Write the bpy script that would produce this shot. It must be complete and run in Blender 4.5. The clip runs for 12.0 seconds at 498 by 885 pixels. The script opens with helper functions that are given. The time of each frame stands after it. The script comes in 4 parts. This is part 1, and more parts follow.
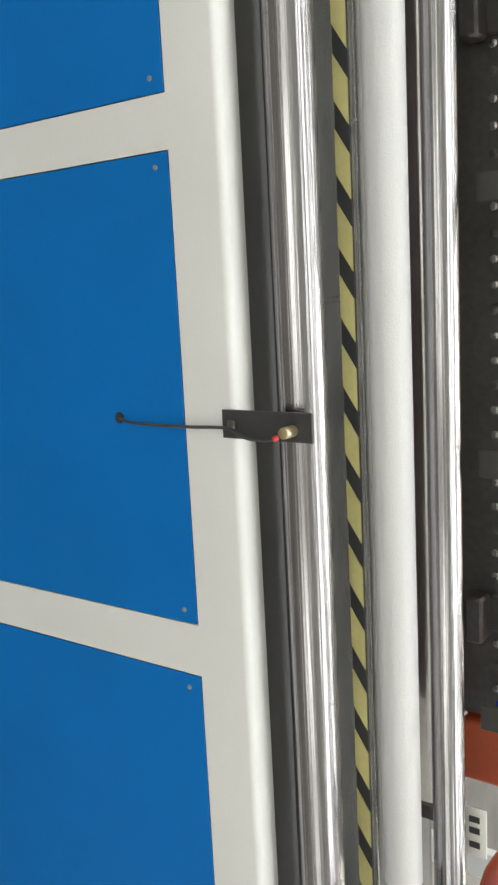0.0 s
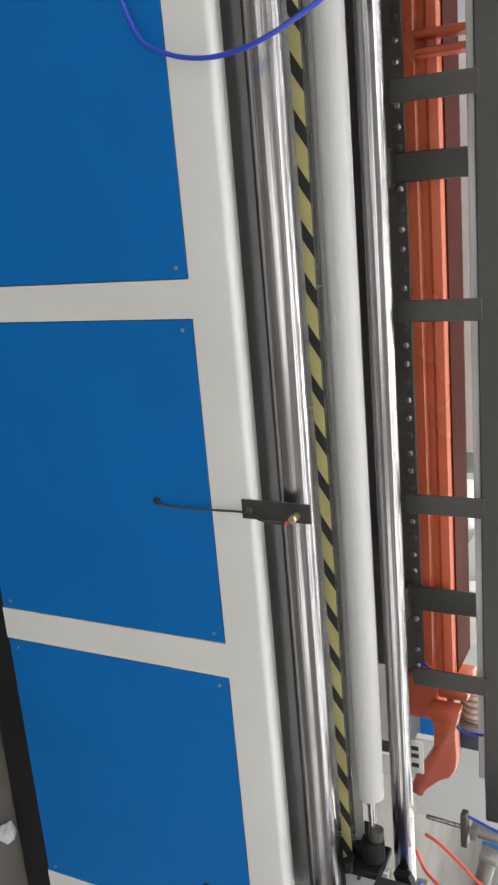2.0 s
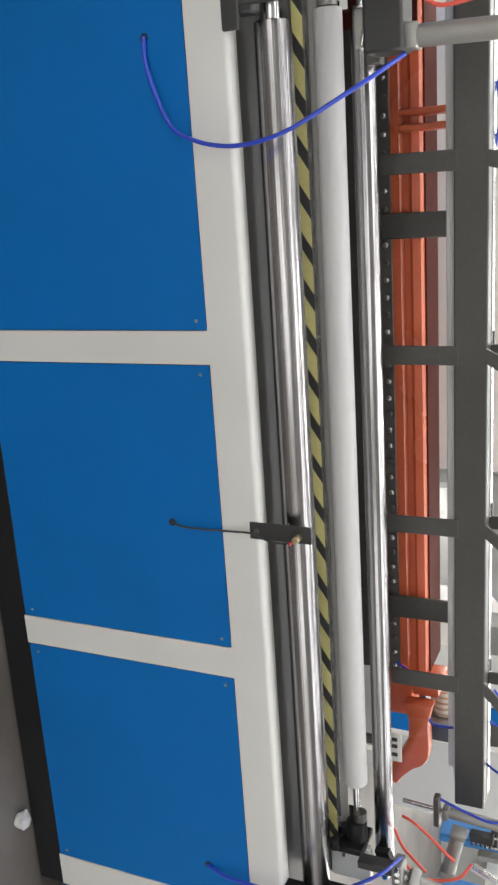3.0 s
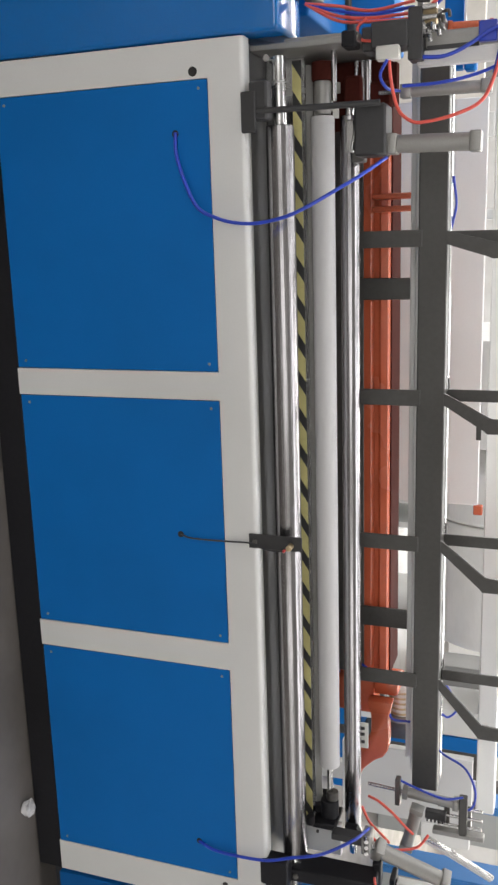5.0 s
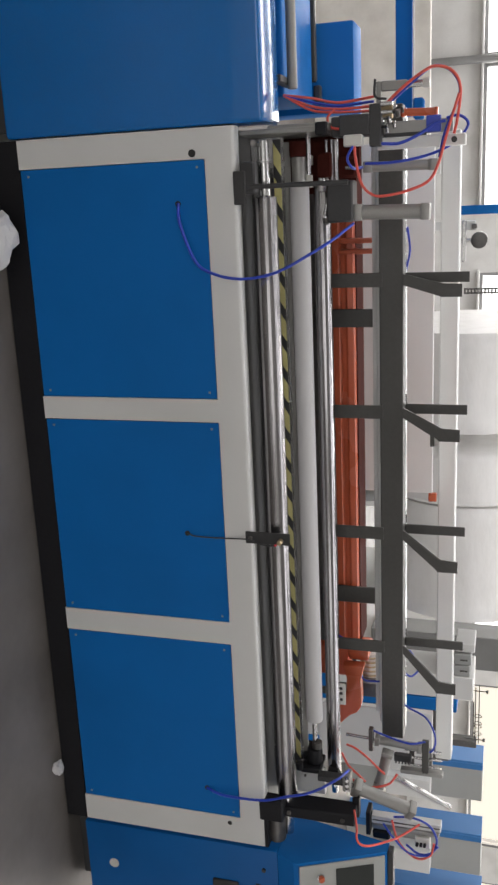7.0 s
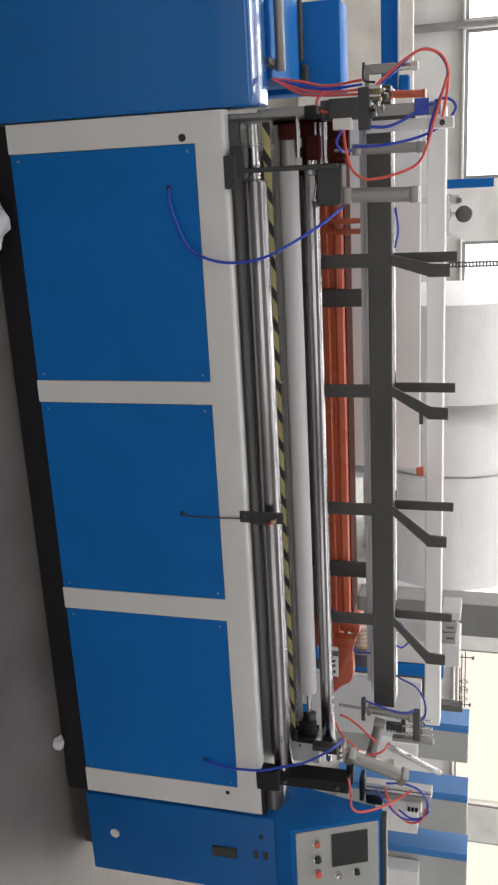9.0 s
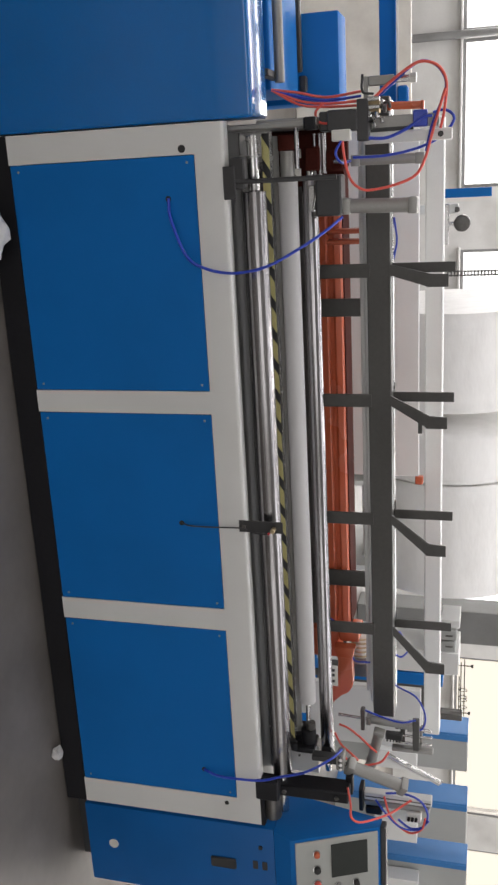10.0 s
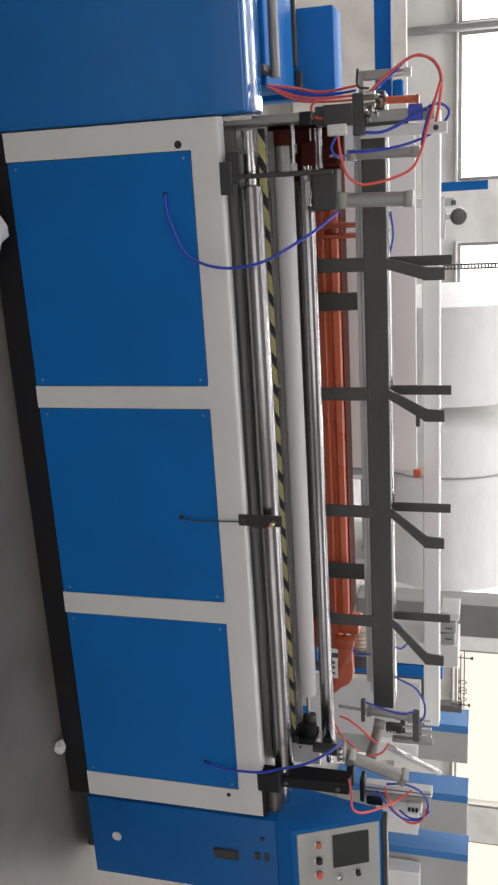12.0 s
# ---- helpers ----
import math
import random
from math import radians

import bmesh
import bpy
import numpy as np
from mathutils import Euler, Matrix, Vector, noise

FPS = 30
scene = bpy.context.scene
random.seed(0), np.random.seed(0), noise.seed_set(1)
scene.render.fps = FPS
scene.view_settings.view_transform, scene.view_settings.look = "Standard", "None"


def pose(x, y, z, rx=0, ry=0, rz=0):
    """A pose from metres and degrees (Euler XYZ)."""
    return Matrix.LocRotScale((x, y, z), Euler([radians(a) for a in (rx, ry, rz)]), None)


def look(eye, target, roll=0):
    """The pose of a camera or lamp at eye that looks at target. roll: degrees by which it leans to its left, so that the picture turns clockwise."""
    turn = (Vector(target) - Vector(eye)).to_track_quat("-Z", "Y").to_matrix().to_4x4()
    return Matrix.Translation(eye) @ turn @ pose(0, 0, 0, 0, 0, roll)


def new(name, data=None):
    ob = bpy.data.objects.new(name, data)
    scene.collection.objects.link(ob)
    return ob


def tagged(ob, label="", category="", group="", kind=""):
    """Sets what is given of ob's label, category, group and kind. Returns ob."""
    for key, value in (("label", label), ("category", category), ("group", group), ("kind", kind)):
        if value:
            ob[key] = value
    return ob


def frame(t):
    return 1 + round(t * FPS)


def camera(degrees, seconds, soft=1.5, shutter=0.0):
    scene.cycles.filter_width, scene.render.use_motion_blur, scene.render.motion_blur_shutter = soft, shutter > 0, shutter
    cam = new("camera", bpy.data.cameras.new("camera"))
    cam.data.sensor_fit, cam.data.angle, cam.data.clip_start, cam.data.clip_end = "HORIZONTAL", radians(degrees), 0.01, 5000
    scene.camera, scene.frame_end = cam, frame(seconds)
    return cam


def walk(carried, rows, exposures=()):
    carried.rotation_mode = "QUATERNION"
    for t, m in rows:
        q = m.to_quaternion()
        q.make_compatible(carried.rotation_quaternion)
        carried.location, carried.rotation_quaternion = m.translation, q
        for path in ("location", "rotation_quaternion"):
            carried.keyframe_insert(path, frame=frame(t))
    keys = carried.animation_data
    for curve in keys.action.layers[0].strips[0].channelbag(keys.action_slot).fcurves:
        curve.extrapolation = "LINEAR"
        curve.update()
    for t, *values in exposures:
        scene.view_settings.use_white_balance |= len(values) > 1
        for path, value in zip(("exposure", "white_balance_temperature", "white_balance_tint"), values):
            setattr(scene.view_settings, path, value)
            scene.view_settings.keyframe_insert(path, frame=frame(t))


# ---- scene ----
cam = camera(31.2, 12.0, soft=2.5)
PATH = [
    (0, (-0.16, -1.072, 1.722), (0.172, 0.516, 0.553), 94.0),
    (0.5, (-0.234, -1.178, 1.738), (0.19, 0.438, 0.638), 93.7),
    (1, (-0.274, -1.369, 1.701), (0.226, 0.267, 0.664), 92.9),
    (1.5, (-0.429, -1.499, 1.711), (0.112, 0.171, 0.754), 92.5),
    (2, (-0.618, -1.618, 1.761), (-0.085, 0.092, 0.869), 92.9),
    (2.5, (-0.68, -1.752, 1.76), (-0.18, -0.008, 0.918), 93.1),
    (3, (-0.776, -1.886, 1.769), (-0.233, -0.138, 0.963), 93.3),
    (5, (-0.836, -2.35, 1.753), (-0.387, -0.519, 1.085), 92.9),
    (5.5, (-0.869, -2.44, 1.775), (-0.391, -0.606, 1.136), 92.8),
    (6, (-1.024, -2.596, 1.785), (-0.545, -0.752, 1.177), 92.4),
    (6.5, (-1.101, -2.701, 1.796), (-0.609, -0.852, 1.215), 92.3),
    (7, (-1.102, -2.84, 1.792), (-0.588, -0.993, 1.222), 91.9),
    (7.5, (-1.142, -2.877, 1.777), (-0.582, -1.038, 1.227), 91.9),
    (9.5, (-1.161, -2.885, 1.77), (-0.58, -1.047, 1.24), 91.6),
    (10, (-1.167, -2.886, 1.769), (-0.6, -1.042, 1.24), 91.5),
    (10.5, (-1.17, -2.888, 1.771), (-0.605, -1.044, 1.243), 91.5),
    (11, (-1.169, -2.894, 1.773), (-0.6, -1.051, 1.246), 91.4),
    (11.5, (-1.169, -2.898, 1.777), (-0.599, -1.055, 1.249), 91.2),
    (12, (-1.168, -2.903, 1.774), (-0.591, -1.062, 1.248), 91.1),
]
EXPOSURES = [
    (0, -0.06, 6600, 4), (0.5, -0.42, 6500, 6), (1.0, -0.25, 6500, 5), (1.5, -0.14, 6500, 4), (2.0, -0.34, 6500, 8), (3.0, -0.36, 6500, 9),
    (5.0, -0.58, 6500, 11), (5.5, -0.58, 6500, 11), (6.0, -0.8, 6500, 11), (6.5, -0.78, 6500, 11), (7.0, -1.08, 6500, 12), (7.5, -0.93, 6500, 12),
    (9.5, -1.07, 6500, 12.5), (12, -1.03, 6500, 12.5),
]
walk(cam, [(t, look(eye, target, roll)) for t, eye, target, roll in PATH], exposures=EXPOSURES)

# ---- world and light ----
FL = 0.04  # floor level
world = bpy.data.worlds.new("world")
scene.world = world
world.use_nodes = True
wn = world.node_tree
sky = wn.nodes.new("ShaderNodeTexSky")
sky.sky_type = "NISHITA"
sky.sun_disc = False
sky.sun_elevation, sky.sun_rotation = radians(50), radians(20)
wn.links.new(sky.outputs[0], wn.nodes["Background"].inputs[0])
wn.nodes["Background"].inputs[1].default_value = 0.12

sun_data = bpy.data.lights.new("sun", "SUN")
sun_data.energy, sun_data.angle, sun_data.color = 1.0, radians(14), (1.0, 0.96, 0.9)
sun_lamp = new("sun", sun_data)
sun_lamp.matrix_world = look((4, 20, 22), (0, 0, 0))

# window openings: x0, x1, sill, head
BACK_Y, FRONT_Y, LEFT_X, RIGHT_X, CEIL = 12.0, -6.5, -9.0, 17.0, 5.6
BACK_WINDOWS = [(-6.6, -3.1, 1.18, 4.4), (-3.0, -0.85, 1.18, 4.4), (0.1, 2.9, 1.18, 4.4), (3.3, 6.4, 1.18, 4.4), (7.4, 10.8, 1.18, 4.4), (11.6, 15.5, 1.18, 4.4)]
# unseen windows behind the camera, added to light the front panels
ADDED_FRONT_WINDOWS = [(-7.6, -4.4, 1.0, 4.4), (-3.0, 0.6, 1.0, 4.4), (3.2, 6.4, 1.0, 4.4), (8.0, 11.2, 1.0, 4.4)]
BACK_GLOW, FRONT_GLOW = 9.0, 2.0
# unseen roof strips, added to brighten rollers and the back of the hall
FILL_STRIPS = [(-7.5, 15.5, -0.6, 0.9), (-7.5, 15.5, 3.2, 4.8), (-7.5, 15.5, 8.8, 10.4)]  # x0, x1, y0, y1
FILL_GLOW = (6.0, 7.5, 11.0)


def window_lamp(x0, x1, z0, z1, y, side, glow, tint):
    """Daylight in a window's opening; side +1 shines towards +y."""
    d = bpy.data.lights.new("window_light", "AREA")
    d.shape, d.size, d.size_y = "RECTANGLE", x1 - x0 - 0.1, z1 - z0 - 0.1
    d.energy, d.color = glow * math.pi * d.size * d.size_y, tint
    o = new("window_light", d)
    mid = ((x0 + x1) / 2, y, (z0 + z1) / 2)
    o.matrix_world = look(mid, (mid[0], mid[1] + side, mid[2]))


for x0, x1, z0, z1 in BACK_WINDOWS:
    window_lamp(x0, x1, z0, z1, BACK_Y + 0.16, -1, BACK_GLOW, (1.0, 0.93, 0.8) if x0 > 7 else (1.0, 0.99, 0.97))
for x0, x1, z0, z1 in ADDED_FRONT_WINDOWS:
    window_lamp(x0, x1, z0, z1, FRONT_Y - 0.16, 1, FRONT_GLOW, (1.0, 0.985, 0.96))

# fill lamps added in the ceiling slots
for (x0, x1, y0, y1), fill_glow in zip(FILL_STRIPS, FILL_GLOW):
    sd = bpy.data.lights.new("ceiling_fill", "AREA")
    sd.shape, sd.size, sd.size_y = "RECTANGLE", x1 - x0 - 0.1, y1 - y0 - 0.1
    sd.energy, sd.color = fill_glow * math.pi * sd.size * sd.size_y, (1.0, 0.985, 0.96)
    so = new("ceiling_fill", sd)
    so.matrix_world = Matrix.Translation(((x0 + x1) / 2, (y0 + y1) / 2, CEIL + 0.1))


# ---- materials ----
def material(name, colour, rough=0.5, metal=0.0, vary=0.12, grain=40.0, bump=0.05, stain=0.1, stretch=(1, 1, 1), emit=0.0, coat=0.0, rough_vary=0.1, spec=0.5):
    """A surface with fine grain and broad wear, in real-world size."""
    m = bpy.data.materials.new(name)
    m.use_nodes = True
    nt = m.node_tree
    bsdf = nt.nodes["Principled BSDF"]
    co = nt.nodes.new("ShaderNodeTexCoord")
    mp = nt.nodes.new("ShaderNodeMapping")
    mp.inputs["Scale"].default_value = stretch
    nt.links.new(co.outputs["Object"], mp.inputs[0])
    fine = nt.nodes.new("ShaderNodeTexNoise")
    fine.inputs["Scale"].default_value, fine.inputs["Detail"].default_value = grain, 5
    broad = nt.nodes.new("ShaderNodeTexNoise")
    broad.inputs["Scale"].default_value, broad.inputs["Detail"].default_value = 2.3, 4
    nt.links.new(mp.outputs[0], fine.inputs[0])
    nt.links.new(mp.outputs[0], broad.inputs[0])
    mix = nt.nodes.new("ShaderNodeMix")
    mix.data_type = "RGBA"
    mix.inputs[6].default_value = (*[c * (1 - vary) for c in colour], 1)
    mix.inputs[7].default_value = (*[min(1, c * (1 + vary)) for c in colour], 1)
    nt.links.new(fine.outputs[0], mix.inputs[0])
    wear = nt.nodes.new("ShaderNodeMix")
    wear.data_type, wear.blend_type = "RGBA", "MULTIPLY"
    wear.inputs[7].default_value = (1 - stain * 3, 1 - stain * 3.1, 1 - stain * 3.3, 1)
    ramp = nt.nodes.new("ShaderNodeMapRange")
    ramp.inputs[1].default_value, ramp.inputs[2].default_value = 0.42, 0.78
    nt.links.new(broad.outputs[0], ramp.inputs[0])
    nt.links.new(ramp.outputs[0], wear.inputs[0])
    nt.links.new(mix.outputs[2], wear.inputs[6])
    nt.links.new(wear.outputs[2], bsdf.inputs["Base Color"])
    rr = nt.nodes.new("ShaderNodeMapRange")
    rr.inputs[3].default_value, rr.inputs[4].default_value = max(0.02, rough - rough_vary), min(1, rough + rough_vary)
    nt.links.new(broad.outputs[0], rr.inputs[0])
    nt.links.new(rr.outputs[0], bsdf.inputs["Roughness"])
    bsdf.inputs["Metallic"].default_value = metal
    bsdf.inputs["Coat Weight"].default_value = coat
    bsdf.inputs["Specular IOR Level"].default_value = spec
    if bump:
        b = nt.nodes.new("ShaderNodeBump")
        b.inputs["Strength"].default_value, b.inputs["Distance"].default_value = bump, 0.004
        nt.links.new(fine.outputs[0], b.inputs["Height"])
        nt.links.new(b.outputs[0], bsdf.inputs["Normal"])
    if emit:
        bsdf.inputs["Emission Color"].default_value = (*colour, 1)
        bsdf.inputs["Emission Strength"].default_value = emit
    return m


BLUE = material("blue_paint", (0.001, 0.143, 0.47), 0.5, vary=0.05, grain=220, bump=0.03, stain=0.04, spec=0.2)
WHITE = material("cream_white_paint", (0.69, 0.69, 0.68), 0.42, vary=0.03, grain=180, bump=0.03, stain=0.03)
GREY_PAINT = material("light_grey_paint", (0.76, 0.765, 0.75), 0.45, vary=0.04, grain=120, bump=0.03, stain=0.04)
PANEL_GREY = material("panel_grey_paint", (0.4, 0.41, 0.39), 0.5, vary=0.04, grain=150, bump=0.03, stain=0.03)
# BLUE darkened: the shade on the console body is put into its colour
SHADED_BLUE = material("blue_paint_shaded", (0.001, 0.112, 0.38), 0.45, vary=0.05, grain=220, bump=0.03, stain=0.05, spec=0.25)
BLUE_GLOSS = material("glossy_blue_paint", (0.001, 0.143, 0.47), 0.16, vary=0.05, grain=220, bump=0.01, stain=0.03, coat=0.5, rough_vary=0.05)
GAP_GREY = material("dark_grey_strip_paint", (0.11, 0.11, 0.112), 0.55, vary=0.12, grain=60, bump=0.05, stain=0.08)
FAR_GREY = material("pale_machine_grey", (0.36, 0.37, 0.36), 0.5, vary=0.04, grain=120, bump=0.03, stain=0.03)
BLACK = material("black_paint", (0.038, 0.038, 0.04), 0.45, vary=0.2, grain=90, bump=0.08, stain=0.08)
BLACK_RAIL = material("worn_black_rail_paint", (0.068, 0.066, 0.062), 0.42, vary=0.2, grain=70, bump=0.08, stain=0.1)
DARK_STEEL = material("dark_oily_steel", (0.13, 0.125, 0.12), 0.4, 0.6, vary=0.3, grain=60, bump=0.1, stain=0.15)
CHROME = material("polished_chrome", (0.37, 0.36, 0.37), 0.2, 1.0, vary=0.45, grain=190, bump=0.3, stain=0.1, stretch=(0.006, 1, 1), rough_vary=0.06)
BRUSHED = material("brushed_steel", (0.6, 0.6, 0.6), 0.24, 1.0, vary=0.1, grain=200, bump=0.02, stain=0.06, stretch=(8, 0.4, 0.4))
ALU = material("dull_aluminium", (0.33, 0.325, 0.31), 0.45, 0.5, vary=0.08, grain=180, bump=0.04, stain=0.06)
PAPER = material("white_tissue_paper", (0.56, 0.555, 0.56), 0.95, vary=0.04, grain=300, bump=0.25, stain=0.02)
FILM = material("white_wrapped_paper", (0.9, 0.89, 0.875), 0.5, vary=0.03, grain=14, bump=0.5, stain=0.03, stretch=(1, 3, 3))
ORANGE = material("orange_red_paint", (0.62, 0.135, 0.06), 0.26, vary=0.06, grain=80, bump=0.05, stain=0.06)
# oily red machine parts, and the shade put on the orange beam's top
DARK_RED = material("dark_red_oily_and_shade", (0.07, 0.018, 0.014), 0.6, vary=0.25, grain=80, bump=0.1, stain=0.15, spec=0.02)
HOSE_BLUE = material("blue_air_hose", (0.03, 0.07, 0.55), 0.3, vary=0.05, grain=100, bump=0.0)
HOSE_RED = material("orange_red_air_hose", (0.88, 0.13, 0.1), 0.4, vary=0.05, grain=100, bump=0.0)
HOSE_GREY = material("dark_grey_cable", (0.05, 0.05, 0.055), 0.5, vary=0.1, grain=100, bump=0.0)
BRASS = material("brass", (0.6, 0.48, 0.3), 0.35, 0.8, vary=0.1, grain=100, bump=0.0)
RED_LED = material("red_lamp", (0.6, 0.02, 0.03), 0.3, emit=0.12, bump=0.0)
SCREEN = material("dark_screen", (0.035, 0.04, 0.038), 0.18, vary=0.1, grain=30, bump=0.0, stain=0.02)
RUBBER = material("black_rubber", (0.02, 0.02, 0.02), 0.7, vary=0.2, grain=90, bump=0.1)
CLEAR = material("pale_plastic", (0.75, 0.74, 0.7), 0.35, vary=0.05, grain=60, bump=0.0)
YELLOW = material("yellow_tape", (0.7, 0.64, 0.28), 0.45, vary=0.1, grain=90, bump=0.03, stain=0.1)
PLASTER = material("white_plaster_wall", (0.68, 0.675, 0.66), 0.85, vary=0.04, grain=30, bump=0.15, stain=0.06)
CEILING_MAT = material("pale_ceiling", (0.62, 0.62, 0.6), 0.9, vary=0.05, grain=20, bump=0.1, stain=0.06)
FLOOR_MAT = material("grey_worn_epoxy_floor", (0.145, 0.131, 0.12), 0.5, vary=0.1, grain=25, bump=0.08, stain=0.12)
CREAM = material("cream_board", (0.88, 0.84, 0.77), 0.7, vary=0.04, grain=40, bump=0.05)
BLACK_DEEP = material("matt_black_steel", (0.013, 0.013, 0.016), 0.55, vary=0.25, grain=90, bump=0.1, stain=0.1, spec=0.25)
PILLAR_GREY = material("grey_pillar_paint", (0.19, 0.19, 0.185), 0.7, vary=0.05, grain=30, bump=0.08, stain=0.06)
WHITE_SHEET = material("white_sheet_paint", (0.86, 0.86, 0.85), 0.5, vary=0.03, grain=120, bump=0.03, stain=0.03)
# BLUE made paler: distant veil and stronger light are in the colour
FAR_BLUE = material("hazed_blue_paint", (0.03, 0.17, 0.44), 0.45, vary=0.05, grain=120, bump=0.03, stain=0.05)
FRAME_MAT = material("window_frame_paint", (0.25, 0.25, 0.25), 0.5, vary=0.05, grain=60, bump=0.05)


# ---- mesh helpers ----
def box(bm, lo, hi, bevel=0.0, seg=1):
    lo, hi = Vector(lo), Vector(hi)
    r = bmesh.ops.create_cube(bm, size=1.0, matrix=Matrix.Translation((lo + hi) / 2) @ Matrix.Diagonal((*(hi - lo), 1)))
    if bevel:
        es = list({e for v in r["verts"] for e in v.link_edges})
        bmesh.ops.bevel(bm, geom=es, offset=bevel, segments=seg, affect="EDGES", profile=0.5)
    return bm


def rod(bm, a, b, r, seg=24, r2=None, bevel=0.0):
    a, b = Vector(a), Vector(b)
    d = b - a
    m = Matrix.Translation((a + b) / 2) @ d.to_track_quat("Z", "Y").to_matrix().to_4x4()
    c = bmesh.ops.create_cone(bm, cap_ends=True, segments=seg, radius1=r, radius2=r if r2 is None else r2, depth=d.length, matrix=m)
    if bevel:
        caps = [e for v in c["verts"] for e in v.link_edges if any(len(f.verts) > 4 for f in e.link_faces)]
        bmesh.ops.bevel(bm, geom=list(set(caps)), offset=bevel, segments=2, affect="EDGES", profile=0.5)
    return bm


def extrude(bm, profile, x0, x1):
    """A (y, z) outline drawn out along x."""
    a = [bm.verts.new((x0, y, z)) for y, z in profile]
    b = [bm.verts.new((x1, y, z)) for y, z in profile]
    n = len(profile)
    bm.faces.new(a)
    bm.faces.new(b[::-1])
    for i in range(n):
        bm.faces.new((a[i], b[i], b[(i + 1) % n], a[(i + 1) % n]))
    bmesh.ops.recalc_face_normals(bm, faces=bm.faces)
    return bm


def plate(bm, outline, y0, y1):
    """An (x, z) outline drawn out along y."""
    a = [bm.verts.new((x, y0, z)) for x, z in outline]
    b = [bm.verts.new((x, y1, z)) for x, z in outline]
    n = len(outline)
    bm.faces.new(a)
    bm.faces.new(b[::-1])
    for i in range(n):
        bm.faces.new((a[i], b[i], b[(i + 1) % n], a[(i + 1) % n]))
    bmesh.ops.recalc_face_normals(bm, faces=bm.faces)
    return bm


def smooth_path(pts, steps=8):
    pts = [Vector(p) for p in pts]
    if len(pts) < 3:
        return pts
    ext = [2 * pts[0] - pts[1], *pts, 2 * pts[-1] - pts[-2]]
    out = []
    for i in range(1, len(ext) - 2):
        p0, p1, p2, p3 = ext[i - 1 : i + 3]
        for k in range(steps):
            t = k / steps
            out.append(0.5 * ((2 * p1) + (p2 - p0) * t + (2 * p0 - 5 * p1 + 4 * p2 - p3) * t * t + (3 * p1 - p0 - 3 * p2 + p3) * t**3))
    return out + [pts[-1]]


def tube(bm, pts, r, seg=10, steps=8):
    """A round hose through the points."""
    path = smooth_path(pts, steps)
    side = Vector((0.31, 0.17, 0.93)).normalized()
    rings = []
    for i, p in enumerate(path):
        d = (path[min(i + 1, len(path) - 1)] - path[max(i - 1, 0)]).normalized()
        u = (side - d * side.dot(d)).normalized()
        side = u
        w = d.cross(u)
        rings.append([bm.verts.new(p + r * (math.cos(a) * u + math.sin(a) * w)) for a in (2 * math.pi * k / seg for k in range(seg))])
    for a, b in zip(rings, rings[1:]):
        for k in range(seg):
            bm.faces.new((a[k], a[(k + 1) % seg], b[(k + 1) % seg], b[k]))
    bm.faces.new(rings[0][::-1])
    bm.faces.new(rings[-1])
    bmesh.ops.recalc_face_normals(bm, faces=bm.faces)
    return bm


def mesh_object(name, bm, mat, smooth=40):
    me = bpy.data.meshes.new(name)
    if smooth:
        lim = math.cos(radians(smooth))
        for f in bm.faces:
            f.smooth = True
        for e in bm.edges:
            e.smooth = len(e.link_faces) == 2 and e.link_faces[0].normal.dot(e.link_faces[1].normal) > lim
    bm.normal_update()
    bm.to_mesh(me)
    bm.free()
    me.materials.append(mat)
    return new(name, me)


def part(name, bm, mat, parent, label="", smooth=40):
    bm.normal_update()
    o = mesh_object(name, bm, mat, smooth)
    o.parent = parent
    o.matrix_parent_inverse = parent.matrix_world.inverted() if parent.type == "EMPTY" else Matrix.Identity(4)
    if label:
        o["label"] = label
    return o


def thing(name, label, category, group="", kind="", at=(0, 0, 0)):
    o = new(name)
    o.matrix_world = Matrix.Translation(at)
    o.empty_display_size = 0.05
    return tagged(o, label, category, group, kind)


def solid(name, bm, mat, label, category, group="", kind="", smooth=40):
    bm.normal_update()
    return tagged(mesh_object(name, bm, mat, smooth), label, category, group, kind)


def B():
    return bmesh.new()


def boxed(*a, **k):
    return box(B(), *a, **k)


# ---- the hall ----
solid("floor", boxed((LEFT_X, FRONT_Y, FL - 0.2), (RIGHT_X, BACK_Y, FL)), FLOOR_MAT, "worn grey-beige epoxy factory floor", "floor", kind="structure")
# unseen ceiling, slotted for the added fill lamps
roof = B()
ys = [FRONT_Y] + [v for s in FILL_STRIPS for v in s[2:]] + [BACK_Y]
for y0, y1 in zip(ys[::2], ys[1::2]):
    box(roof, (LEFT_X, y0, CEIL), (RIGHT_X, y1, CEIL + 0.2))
for s in FILL_STRIPS:
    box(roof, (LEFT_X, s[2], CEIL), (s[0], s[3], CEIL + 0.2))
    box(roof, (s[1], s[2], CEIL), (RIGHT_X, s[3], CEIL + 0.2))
solid("ceiling", roof, CEILING_MAT, "unseen pale ceiling with slots for added fill lamps", "ceiling", kind="structure", smooth=0)
solid("wall_west", boxed((LEFT_X - 0.25, FRONT_Y, FL), (LEFT_X, BACK_Y, CEIL)), PLASTER, "white plaster side wall", "wall", kind="structure")
solid("wall_east", boxed((RIGHT_X, FRONT_Y, FL), (RIGHT_X + 0.25, BACK_Y, CEIL)), PLASTER, "white plaster side wall", "wall", kind="structure")


